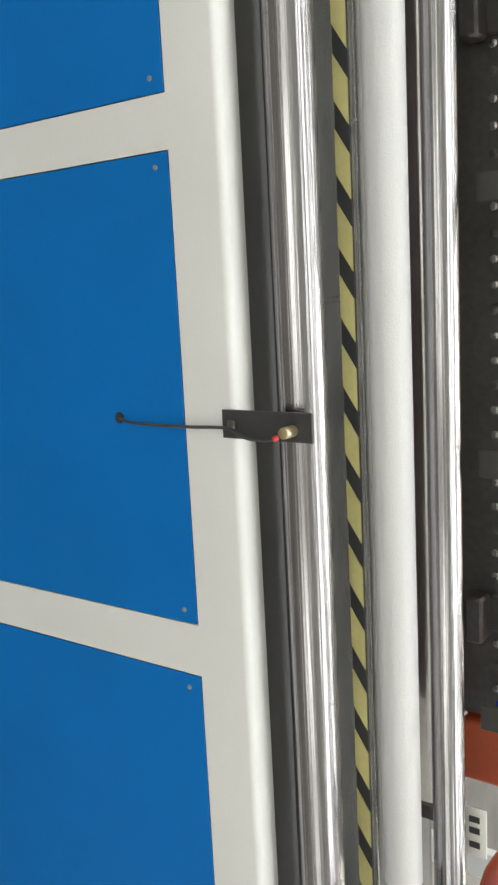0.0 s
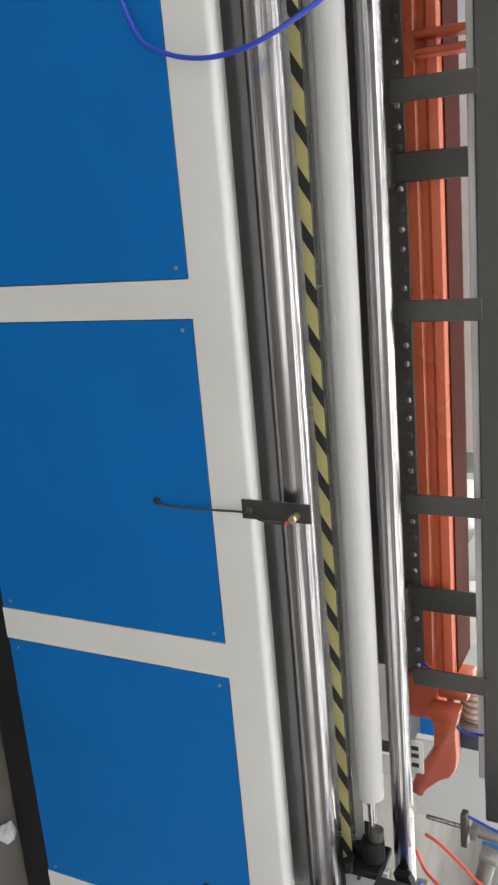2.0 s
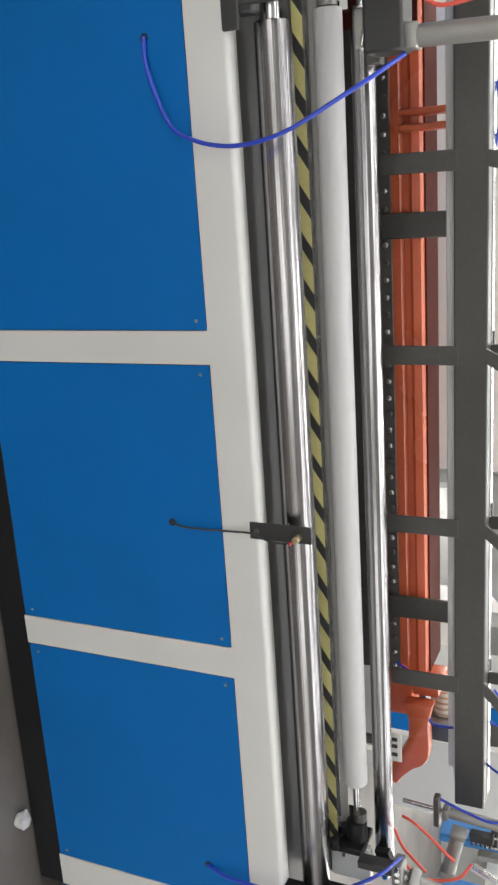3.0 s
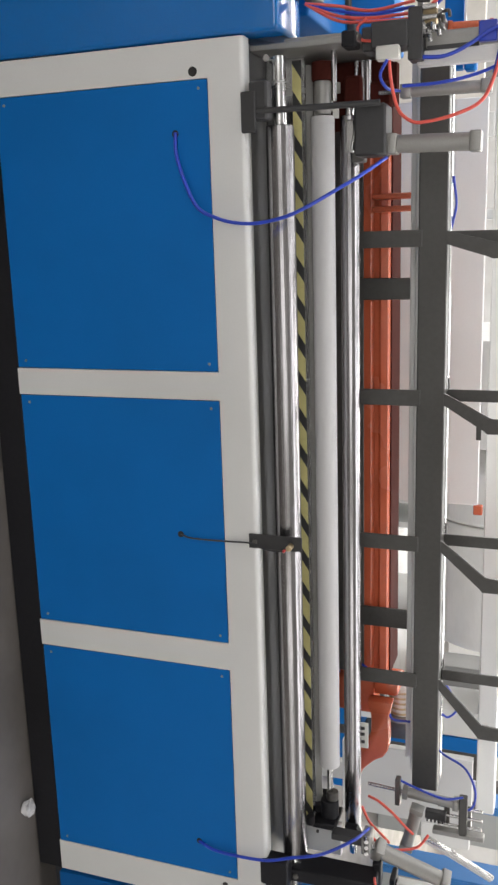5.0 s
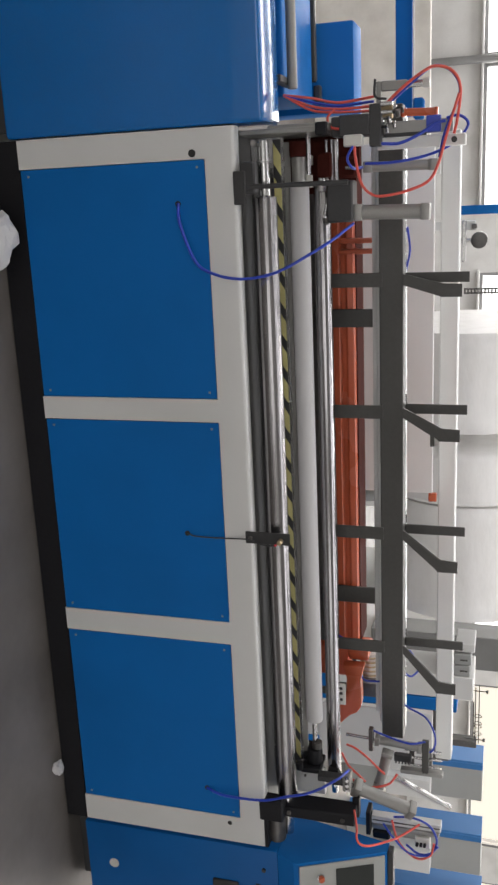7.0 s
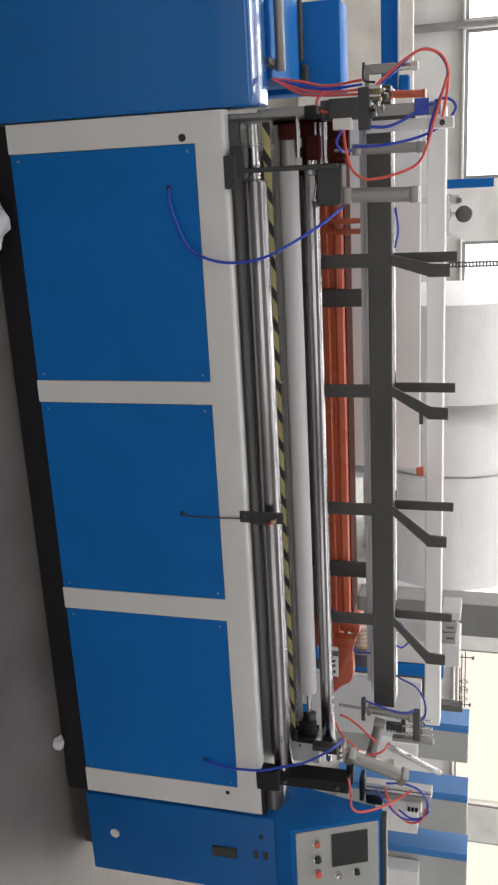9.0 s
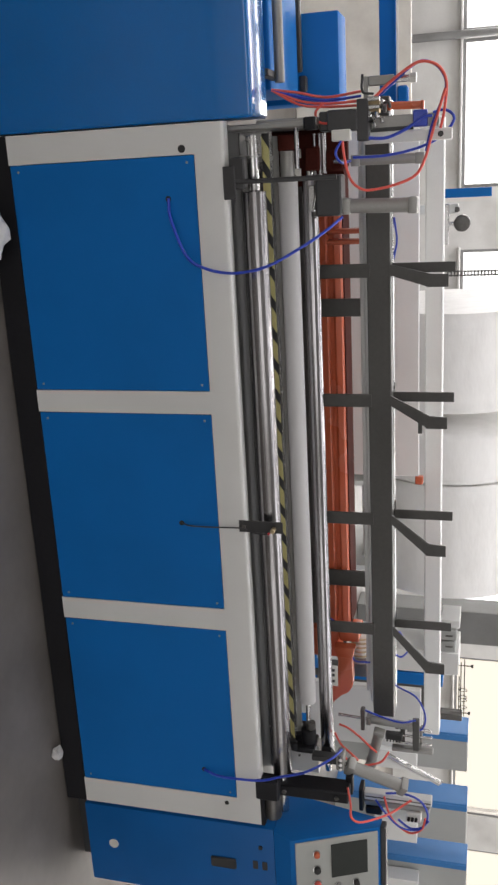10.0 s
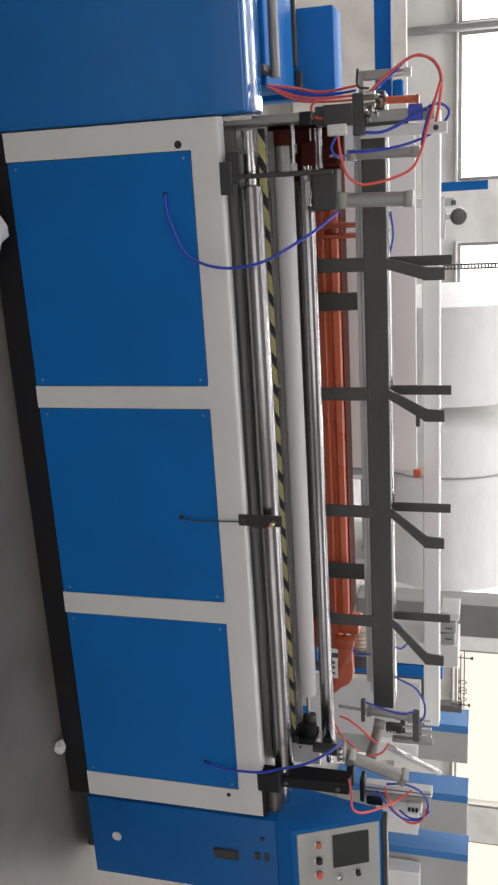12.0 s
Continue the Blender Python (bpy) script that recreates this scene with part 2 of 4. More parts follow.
def pierced_wall(name, y0, y1, openings, label):
    bm = B()
    sill, head = openings[0][2], openings[0][3]
    box(bm, (LEFT_X, y0, FL), (RIGHT_X, y1, sill))
    box(bm, (LEFT_X, y0, head), (RIGHT_X, y1, CEIL))
    xs = [LEFT_X] + [v for o in openings for v in o[:2]] + [RIGHT_X]
    for a, b in zip(xs[::2], xs[1::2]):
        box(bm, (a, y0, sill), (b, y1, head))
    solid(name, bm, PLASTER, label, "wall", kind="structure", smooth=0)


pierced_wall("wall_north", BACK_Y, BACK_Y + 0.25, BACK_WINDOWS, "pale grey plaster wall under a row of windows")
pierced_wall("wall_south", FRONT_Y - 0.25, FRONT_Y, ADDED_FRONT_WINDOWS, "unseen pale grey plaster wall with added windows")


def window(name, x0, x1, z0, z1, y):
    w = thing(name, "bright factory window with a thin grey frame", "window", kind="structure", at=(x0, y, z0))
    bm = B()
    for a, b in (((x0, y, z0), (x1, y + 0.06, z0 + 0.05)), ((x0, y, z1 - 0.05), (x1, y + 0.06, z1)), ((x0, y, z0 + 0.05), (x0 + 0.05, y + 0.06, z1 - 0.05)), ((x1 - 0.05, y, z0 + 0.05), (x1, y + 0.06, z1 - 0.05))):
        box(bm, a, b, 0.006)
    part("window_frame", bm, FRAME_MAT, w)
    part("transom", boxed((x0 + 0.05, y, 2.6), (x1 - 0.05, y + 0.06, 2.66), bevel=0.006), FRAME_MAT, w)
    part("window_sill", boxed((x0 - 0.04, y - 0.12, z0 - 0.04), (x1 + 0.04, y - 0.002, z0 - 0.003), bevel=0.008), PLASTER, w)


for i, (x0, x1, z0, z1) in enumerate(BACK_WINDOWS):
    window(f"window_{i + 1}", x0, x1, z0, z1, BACK_Y + 0.02)
# windows 7 to 10 are the added, unseen ones
for i, (x0, x1, z0, z1) in enumerate(ADDED_FRONT_WINDOWS):
    window(f"window_{i + 7}", x0, x1, z0, z1, FRONT_Y - 0.1)


def daylight_backdrop(name, y, side, glow, tint=(1.0, 0.985, 0.95), x0=LEFT_X - 4, x1=RIGHT_X + 4):
    m = bpy.data.materials.new("bright_overcast_sky")
    m.use_nodes = True
    em = m.node_tree.nodes.new("ShaderNodeEmission")
    em.inputs[0].default_value, em.inputs[1].default_value = (*tint, 1), glow
    m.node_tree.links.new(em.outputs[0], m.node_tree.nodes["Material Output"].inputs[0])
    bm = B()
    box(bm, (x0, min(y, y + side * 0.1), -1), (x1, max(y, y + side * 0.1), CEIL + 3))
    solid(name, bm, m, "bright overcast daylight outside the windows", "sky", kind="structure", smooth=0)


daylight_backdrop("backdrop_north", BACK_Y + 2.0, 1, 5.0)
# glowing sheet tinted cream for the warm light in the right windows
daylight_backdrop("backdrop_cream_glow", BACK_Y + 1.2, 1, 2.3, (1.0, 0.92, 0.77), 7.2, 19.0)
# added glow outside the unseen south windows
daylight_backdrop("added_backdrop_south", FRONT_Y - 2.0, -1, 2.0)
solid("pipe", rod(B(), (-3.05, BACK_Y - 0.12, FL), (-3.05, BACK_Y - 0.12, CEIL), 0.06, 20), FRAME_MAT, "grey upright pipe between two windows", "pipe", kind="structure")


# ---- main machine frame ----
FRAME_L, FRAME_R, RAIL_TOP, P_TOP, P_BOT = -1.348, 1.332, 0.912, 0.81, 0.141
PANELS = [(-1.252, -0.461), (-0.379, 0.379), (0.468, 1.218)]
frame_thing = thing("machine_frame", "cream-white steel machine frame with blue panels on black base", "machine", at=(0, 0.3, FL))
part("top_rail", extrude(B(), [(0.047, P_TOP), (0, P_TOP), (0, 0.899), (0.0012, 0.905), (0.004, 0.9095), (0.009, RAIL_TOP), (0.047, RAIL_TOP)], FRAME_L, FRAME_R), WHITE, frame_thing)
edges = [FRAME_L] + [v for p in PANELS for v in p] + [FRAME_R]
for a, b in zip(edges[::2], edges[1::2]):
    part("column", boxed((a, 0.0, P_BOT - 0.004), (b, 0.05, P_TOP)), WHITE, frame_thing)
part("base", boxed((FRAME_L, 0.006, FL), (FRAME_R + 0.008, 0.4, P_BOT - 0.004), bevel=0.004), BLACK_DEEP, frame_thing, "black painted steel base")
part("gap_strip", boxed((FRAME_L + 0.01, 0.048, 0.87), (FRAME_R - 0.01, 0.19, 0.907), bevel=0.002), GAP_GREY, frame_thing, "dark grey strip behind the top rail")
part("inner_body", boxed((FRAME_L + 0.02, 0.051, P_BOT), (FRAME_R - 0.02, 0.75, 0.869)), BLACK, frame_thing, "dark inner housing")
part("deck", boxed((FRAME_L + 0.03, 0.192, 0.881), (FRAME_R - 0.03, 0.66, 0.905)), DARK_STEEL, frame_thing, "oily dark steel deck")


def screw(x, z, y, parent, r=0.0042):
    bm = B()
    rod(bm, (x, y + 0.001, z), (x, y - 0.0025, z), r, 14, bevel=0.001)
    box(bm, (x - r * 0.7, y - 0.003, z - 0.0008), (x + r * 0.7, y - 0.0022, z + 0.0008))
    part("screw", bm, ALU, parent, "small dull steel screw")


GAP = 0.002
HOLES = [(-1.116, 0.71), (0.037, 0.667), (1.1, 0.679)]
for i, (a, b) in enumerate(PANELS):
    lo = (a + GAP, -0.001, P_BOT + 0.001)
    hi = (b - GAP, 0.003, P_TOP - GAP)
    pn = part("panel", boxed(lo, hi, bevel=0.0012), BLUE, frame_thing, "flat blue sheet-metal panel")
    for sx in (a + 0.024, b - 0.024):
        for sz in (P_BOT + 0.03, P_TOP - 0.027):
            screw(sx, sz, -0.001, pn)
    hx, hz = HOLES[i]
    part("cable_hole", rod(B(), (hx, 0.002, hz), (hx, -0.0025, hz), 0.0098, 18), RUBBER, pn, "black rubber cable hole")
for hx, hz, r in ((-1.271, 0.768, 0.0125), (1.247, 0.765, 0.009)):
    ring = B()
    rod(ring, (hx, 0.004, hz), (hx, -0.002, hz), r, 20)
    part("frame_hole", ring, RUBBER, frame_thing, "dark round hole")


# ---- rollers ----
def roller(name, y, z, r, x0, x1, mat, label, category, journal=0.0, j0=None, j1=None, group=""):
    t = thing(name, label, category, group, at=((x0 + x1) / 2, y, z))
    part("barrel", rod(B(), (x0, y, z), (x1, y, z), r, 64, bevel=0.003), mat, t)
    if j0 is not None:
        part("journal", rod(B(), (j0, y, z), (x0 + 0.004, y, z), journal, 32, bevel=0.002), BRUSHED, t)
    if j1 is not None:
        part("journal", rod(B(), (x1 - 0.004, y, z), (j1, y, z), journal, 32, bevel=0.002), BRUSHED, t)
    return t


G = "rollers of the winding machine"
roller("roller", 0.07, 0.987, 0.0385, -1.125, 1.125, CHROME, "wide polished chrome front roller", "roller", 0.019, -1.3, 1.3, G)
roller("roller", 0.25, 1.137, 0.0275, -1.16, 1.168, CHROME, "polished chrome press roller", "roller", 0.013, -1.25, 1.22, G)
log = roller("paper_log", 0.2, 1.072, 0.033, -1.157, 0.868, PAPER, "white tissue paper log being wound", "paper roll", 0.01, -1.22, 0.975)

part("wound_edge", rod(B(), (0.86, 0.2, 1.073), (0.8755, 0.2, 1.073), 0.022, 40, bevel=0.002), CLEAR, log, "pale cardboard core end")

# hazard-striped plate behind the slot
hz = thing("hazard_plate", "steel strip with yellow and black hazard stripes", "guide plate", at=(0, 0.2, 0.99))
part("strip", boxed((-1.32, 0.2, 0.905), (1.2, 0.206, 1.022), bevel=0.001), BRUSHED, hz)
part("lip", extrude(B(), [(0.207, 1.0), (0.21, 1.0), (0.232, 1.034), (0.231, 1.037), (0.228, 1.036)], -1.3, 1.1), ALU, hz, "dull folded steel lip")
part("black_band", boxed((-1.31, 0.1975, 0.986), (1.19, 0.1995, 1.012)), BLACK, hz)
x = -1.3
while x < 1.14:
    part("yellow_stripe", plate(B(), [(x, 0.9863), (x + 0.068, 0.9863), (x + 0.108, 1.0117), (x + 0.04, 1.0117)], 0.195, 0.1972), YELLOW, hz, smooth=0)
    x += 0.112

# ---- orange beam behind the rollers ----
beam = thing("orange_beam", "orange-red painted steel cross beam with a row of bolts", "beam", at=(0, 0.8, 1.05))
prof = [(0.70, 0.93), (0.70, 1.06), (0.683, 1.07), (0.681, 1.105), (0.692, 1.115), (0.692, 1.13), (0.681, 1.14), (0.683, 1.163), (0.69, 1.169), (0.86, 1.169), (0.87, 1.16), (0.87, 0.93)]
bm = extrude(B(), prof, -1.25, 0.79)
part("beam_body", bm, ORANGE, beam, smooth=25)
# orange top face, its shade put into the dark red
part("top_plate", boxed((-1.24, 0.705, 1.1695), (0.78, 0.86, 1.174), bevel=0.001), DARK_RED, beam, "top plate coloured dark red for shade on the orange beam")
part("bolt_strip", boxed((-1.2, 0.668, 0.94), (0.77, 0.679, 1.082), bevel=0.002), DARK_STEEL, beam, "dark steel bolt strip")
for i in range(39):
    bx = -1.15 + i * 0.05
    part("bolt", rod(B(), (bx, 0.668, 1.066), (bx, 0.66, 1.066), 0.009, 12, bevel=0.002), BRUSHED if i % 3 else DARK_STEEL, beam)
part("end_block", boxed((0.7905, 0.66, 0.98), (0.93, 0.76, 1.125), bevel=0.012, seg=3), ORANGE, beam, "orange cast end block")
part("end_flange", boxed((0.79, 0.64, 1.127), (0.835, 0.78, 1.215), bevel=0.008, seg=2), ORANGE, beam)
arm = plate(B(), [(0.8355, 1.11), (0.8355, 1.205), (0.9, 1.19), (0.99, 1.194), (1.03, 1.19), (1.062, 1.17), (1.078, 1.14), (1.12, 1.1), (1.15, 1.085), (1.135, 1.05), (1.08, 1.066), (1.01, 1.105), (0.97, 1.125), (0.9, 1.127)], 0.585, 0.639)
bmesh.ops.bevel(arm, geom=list(arm.edges), offset=0.008, segments=2, affect="EDGES", profile=0.5)
part("curved_arm", arm, ORANGE, beam, "orange curved casting arm")
for lx in (-0.96, -0.92):
    part("lug", boxed((lx, 0.62, 1.12), (lx + 0.018, 0.7, 1.25), bevel=0.004), ORANGE, beam)

# black tabs bolted to the beam
for tx0, tx1 in ((-0.688, -0.616), (0.496, 0.57)):
    tb = thing("support_tab", "matt black steel support tab on the orange beam", "bracket", group="support tabs", at=((tx0 + tx1) / 2, 0.66, 1.15))
    part("tab_plate", boxed((tx0, 0.655, 1.02), (tx1, 0.667, 1.258), bevel=0.003), BLACK_RAIL, tb)
    part("clamp", boxed((tx0 - 0.012, 0.6, 1.02), (tx1 + 0.012, 0.654, 1.06), bevel=0.006), DARK_STEEL, tb)

# ---- black rail with arms ----
rail = thing("black_rail", "long black steel rail carrying bent arms", "rail", at=(0, 0.5, 1.34))
part("rail_body", boxed((-1.42, 0.47, 1.298), (1.085, 0.53, 1.386), bevel=0.004), BLACK_RAIL, rail)
for ax, sp_ in ((-0.816, 0.6), (-0.319, 1.0), (0.172, 1.36), (0.666, 1.7)):
    part("lower_bar", boxed((ax - 0.026, 0.462, 1.11), (ax + 0.026, 0.469, 1.31), bevel=0.0015), BLACK_RAIL, rail)
    part("straight_arm", boxed((ax - 0.019, 0.531, 1.3), (ax + 0.019, 0.539, 1.618), bevel=0.0015), BLACK_RAIL, rail)
    part("bent_arm", plate(B(), [(ax - 0.02, 1.385), (ax + 0.02, 1.385), (ax + 0.1 * sp_, 1.512), (ax + 0.108 * sp_, 1.52), (ax + 0.108 * sp_, 1.596), (ax + 0.108 * sp_ - 0.046, 1.596), (ax + 0.104 * sp_ - 0.046, 1.53)], 0.462, 0.47), BLACK_RAIL, rail, smooth=0)
for ax in (-0.319, 0.172, 0.666):
    part("stop_pin", boxed((ax - 0.055, 0.54, 1.383), (ax - 0.018, 0.552, 1.393), bevel=0.002), DARK_STEEL, rail)
part("hook", boxed((-0.245, 0.463, 1.487), (-0.19, 0.469, 1.503), bevel=0.002), BLACK_RAIL, rail)
# bright strip added where light catches the edge behind the rail
part("lit_edge", boxed((-1.41, 0.531, 1.3835), (1.07, 0.56, 1.3885), bevel=0.001), BRUSHED, rail, "thin steel strip added for the lit edge")

# pale rail behind
gr = thing("grey_channel", "light grey-green steel channel behind the black rail", "channel", at=(0, 0.6, 1.28))
part("channel", boxed((-1.4, 0.585, 1.271), (1.09, 0.64, 1.325), bevel=0.004), GREY_PAINT, gr)
part("lower_lip", boxed((-1.4, 0.6, 1.252), (1.05, 0.612, 1.2705), bevel=0.003), WHITE, gr)


# ---- sensor plate on the top rail ----
sp = thing("sensor_plate", "small black sensor plate screwed to the white rail", "sensor", at=(0.037, -0.004, 0.95))
part("plate", boxed((0.0145, -0.006, 0.888), (0.0585, -0.0005, 1.05), bevel=0.001), BLACK, sp)
sn = part("sensor", rod(B(), (0.041, -0.006, 1.018), (0.041, -0.034, 1.018), 0.0085, 20, bevel=0.001), BRASS, sp, "brass sensor barrel")
part("sensor_lamp", rod(B(), (0.048, -0.03, 1.006), (0.05, -0.036, 1.003), 0.004, 10), RED_LED, sn, "small red glowing lamp")
part("clip", boxed((0.03, -0.011, 0.9), (0.043, -0.006, 0.914), bevel=0.002), DARK_STEEL, sp)
solid("sensor_cable", tube(B(), [(0.037, 0.0, 0.667), (0.041, -0.014, 0.70), (0.043, -0.014, 0.76), (0.044, -0.008, 0.83), (0.042, -0.012, 0.9), (0.053, -0.02, 0.94), (0.055, -0.024, 0.98), (0.049, -0.03, 1.004)], 0.0027), HOSE_GREY, "thin dark grey sensor cable hanging from panel to sensor", "cable")


# ---- side cabinet at the far end ----
sc = thing("side_cabinet", "glossy blue painted steel side cabinet", "cabinet", at=(-2.0, 0.1, FL))
part("body", boxed((-2.75, -0.006, 0.1), (-1.353, 0.2, 1.012), bevel=0.014, seg=4), BLUE_GLOSS, sc)
part("plinth", boxed((-2.7, 0.03, FL), (-1.38, 0.19, 0.0995)), BLACK, sc)
pp = thing("grey_pipe", "light grey pipe on brackets behind the side cabinet", "pipe", at=(-2.0, 0.3, 1.035))
part("tube", rod(B(), (-2.6, 0.3, 1.035), (-1.475, 0.3, 1.035), 0.017, 28, bevel=0.002), ALU, pp)
for px in (-2.5, -1.5):
    part("saddle", boxed((px - 0.012, 0.19, 0.99), (px + 0.012, 0.37, 1.022), bevel=0.003), BLACK, pp)
rc = thing("rear_cabinet", "blue painted rear drive cabinet", "cabinet", at=(-2.0, 0.6, FL))
part("body", boxed((-2.75, 0.36, FL), (-1.46, 0.82, 0.99), bevel=0.01, seg=3), BLUE, rc)
part("upper_body", boxed((-1.78, 0.9, FL), (-1.445, 1.08, 1.14), bevel=0.006, seg=2), BLUE, rc)
part("lock_knob", boxed((-1.545, 0.83, 0.99), (-1.485, 0.86, 1.02), bevel=0.006), BLACK, rc)
part("seam_strip", boxed((-1.9, 0.845, 0.93), (-1.56, 0.87, 1.0), bevel=0.006), BLACK_RAIL, rc)


# ---- control console ----
cc = thing("control_console", "blue control console with a slanted grey operating panel", "console", at=(1.53, 0.15, FL))
part("body", boxed((1.346, -0.004, 0.125), (1.735, 0.3, 0.955), bevel=0.006, seg=2), SHADED_BLUE, cc)
part("head", extrude(B(), [(-0.004, 0.956), (-0.045, 1.03), (-0.045, 1.045), (0.1, 1.368), (0.15, 1.372), (0.235, 0.956)], 1.348, 1.733), BLUE, cc, smooth=20)
part("plinth", boxed((1.4, 0.1, FL), (1.7, 0.28, 0.1245)), BLACK, cc)
part("top_strip", boxed((1.352, 0.104, 1.369), (1.73, 0.148, 1.392), bevel=0.004), BLACK, cc, "black top edge strip")
slope = math.degrees(math.atan2(1.368 - 1.045, 0.145))
PM = Matrix.Translation((1.348, -0.045, 1.045)) @ Matrix.Rotation(radians(slope), 4, "X")  # u along x, v up the slope, -normal outwards


def on_panel(bm, lo, hi, bevel=0.0):
    box(bm, lo, hi, bevel)
    bmesh.ops.transform(bm, matrix=PM, verts=bm.verts)
    return bm


pl = part("panel", on_panel(B(), (0.012, 0.006, 0.0), (0.373, 0.345, 0.006), 0.002), PANEL_GREY, cc, "grey operating panel")
part("screen", on_panel(B(), (0.04, 0.15, 0.006), (0.2, 0.3, 0.0095), 0.002), SCREEN, pl, "dark switched-off touch screen")


def button(u, v, mat, label, r=0.012):
    bm = B()
    rod(bm, (u, v, 0.006), (u, v, 0.012), r * 1.25, 20, bevel=0.001)
    bmesh.ops.transform(bm, matrix=PM, verts=bm.verts)
    ring = part("button", bm, BRUSHED, pl)
    b2 = B()
    rod(b2, (u, v, 0.0122), (u, v, 0.026), r, 20, bevel=0.002)
    bmesh.ops.transform(b2, matrix=PM, verts=b2.verts)
    part("cap", b2, mat, ring, label)


button(0.07, 0.09, ORANGE, "orange button cap")
button(0.145, 0.09, RUBBER, "black knob", 0.014)
button(0.215, 0.09, HOSE_RED, "red button cap", 0.014)
button(0.24, 0.175, BRUSHED, "steel button cap")
button(0.235, 0.25, RUBBER, "black button cap")
part("badge", rod(B(), (1.532, -0.004, 0.243), (1.532, -0.007, 0.243), 0.021, 24), CLEAR, cc, "round white sticker")
part("latch", boxed((1.515, -0.012, 0.68), (1.565, -0.003, 0.79), bevel=0.006), BLACK, cc, "black recessed door latch")
part("lock", rod(B(), (1.44, -0.003, 0.897), (1.44, -0.009, 0.897), 0.009, 14), BLACK, cc)
for v in (0.86, 0.9):
    part("slot", boxed((1.51, -0.006, v), (1.55, -0.003, v + 0.022), bevel=0.002), BLACK, cc)


# ---- end brackets, cylinders and hoses: far end ----
def hose(name, pts, mat, label, r=0.0045, cat="air hose"):
    return solid(name, tube(B(), pts, r), mat, label, cat)


def air_cylinder(a, b, r, mat=ALU, label="grey aluminium air cylinder", rod_len=0.08, caps=0.03, group="air cylinders"):
    a, b = Vector(a), Vector(b)
    d = (b - a).normalized()
    t = thing("air_cylinder", label, "air cylinder", group, at=a)
    part("barrel", rod(B(), a + d * caps, b - d * caps, r * 0.9, 28), mat, t)
    q = d.to_track_quat("Z", "Y").to_matrix().to_4x4()
    for p in (a + d * caps / 2, b - d * caps / 2):
        bm = boxed((-r, -r, -caps / 2), (r, r, caps / 2), bevel=r * 0.18, seg=2)
        bmesh.ops.transform(bm, matrix=Matrix.Translation(p) @ q, verts=bm.verts)
        part("end_cap", bm, mat, t)
    if rod_len:
        part("piston_rod", rod(B(), a - d * rod_len, a, r * 0.32, 16), CHROME, t)
    return t


lb = thing("roller_bracket", "black steel bracket holding the roller end on the white rail", "bracket", group="roller brackets", at=(-1.16, 0, 0.93))
part("base_plate", boxed((-1.208, -0.012, 0.905), (-1.104, -0.0005, 0.945), bevel=0.003), BLACK, lb)
part("block", boxed((-1.235, -0.002, 0.925), (-1.135, 0.045, 0.975), bevel=0.006), BLACK, lb)
part("arm", rod(B(), (-1.158, 0.0, 0.935), (-1.158, 0.02, 1.27), 0.008, 16), BLACK, lb)
part("cross_block", boxed((-1.165, 0.07, 1.19), (-1.035, 0.16, 1.275), bevel=0.006), BLACK, lb, "blackened steel block")
part("pin", rod(B(), (-1.292, 0.03, 0.965), (-1.292, 0.09, 0.965), 0.009, 14), BRUSHED, lb)
air_cylinder((-1.064, 0.115, 1.27), (-1.058, 0.115, 1.515), 0.026, rod_len=0.0)
tg = thing("toggle_clamp", "small bright steel toggle clamp", "clamp", at=(-1.1, 0.15, 1.18))
part("body", boxed((-1.135, 0.12, 1.155), (-1.05, 0.15, 1.18), bevel=0.004), BRUSHED, tg)
part("lever", rod(B(), (-1.13, 0.115, 1.19), (-1.06, 0.115, 1.175), 0.006, 12), BRUSHED, tg)

ep = thing("end_plate", "dark oily end plate with worn red machine parts", "machine part", at=(-1.28, 0.3, 1.1))
part("plate", plate(B(), [(-1.30, 0.9), (-1.17, 0.9), (-1.165, 1.1), (-1.19, 1.26), (-1.30, 1.26)], 0.3, 0.34), DARK_RED, ep)
part("side_wall", boxed((-1.335, 0.07, 0.906), (-1.318, 0.5, 1.2), bevel=0.003), ALU, ep, "dull grey side wall")
part("bearing", rod(B(), (-1.3, 0.2, 1.072), (-1.25, 0.2, 1.072), 0.03, 28, bevel=0.004), DARK_RED, ep, "dark oily bearing")
part("core_holder", rod(B(), (-1.25, 0.2, 1.072), (-1.16, 0.2, 1.072), 0.024, 28, bevel=0.004), ALU, ep, "dull grey core holder")
part("back_sheet", boxed((-1.318, 0.345, 0.906), (-1.13, 0.352, 1.24)), DARK_RED, ep, "dark red back sheet")
for kx, kz in ((-1.24, 1.14), (-1.2, 1.2), (-1.16, 1.16), (-1.14, 1.22)):
    part("oiler", rod(B(), (kx, 0.3, kz), (kx, 0.26, kz), 0.009, 12, bevel=0.002), DARK_STEEL, ep)
part("slide_shaft", rod(B(), (-1.3, 0.235, 1.16), (-1.06, 0.235, 1.16), 0.006, 14), CHROME, ep)
part("slide_shaft", rod(B(), (-1.3, 0.235, 1.178), (-1.06, 0.235, 1.178), 0.006, 14), CHROME, ep)
part("slide_block", boxed((-1.085, 0.215, 1.15), (-1.03, 0.25, 1.188), bevel=0.004), DARK_STEEL, ep)
part("white_tag", boxed((-1.19, 0.2, 1.1), (-1.15, 0.205, 1.118), bevel=0.001), CLEAR, ep)
part("red_block", boxed((-1.26, 0.21, 1.13), (-1.18, 0.3, 1.18), bevel=0.006), DARK_RED, ep)
part("red_lever", boxed((-1.245, 0.24, 1.19), (-1.175, 0.28, 1.26), bevel=0.01), DARK_RED, ep)
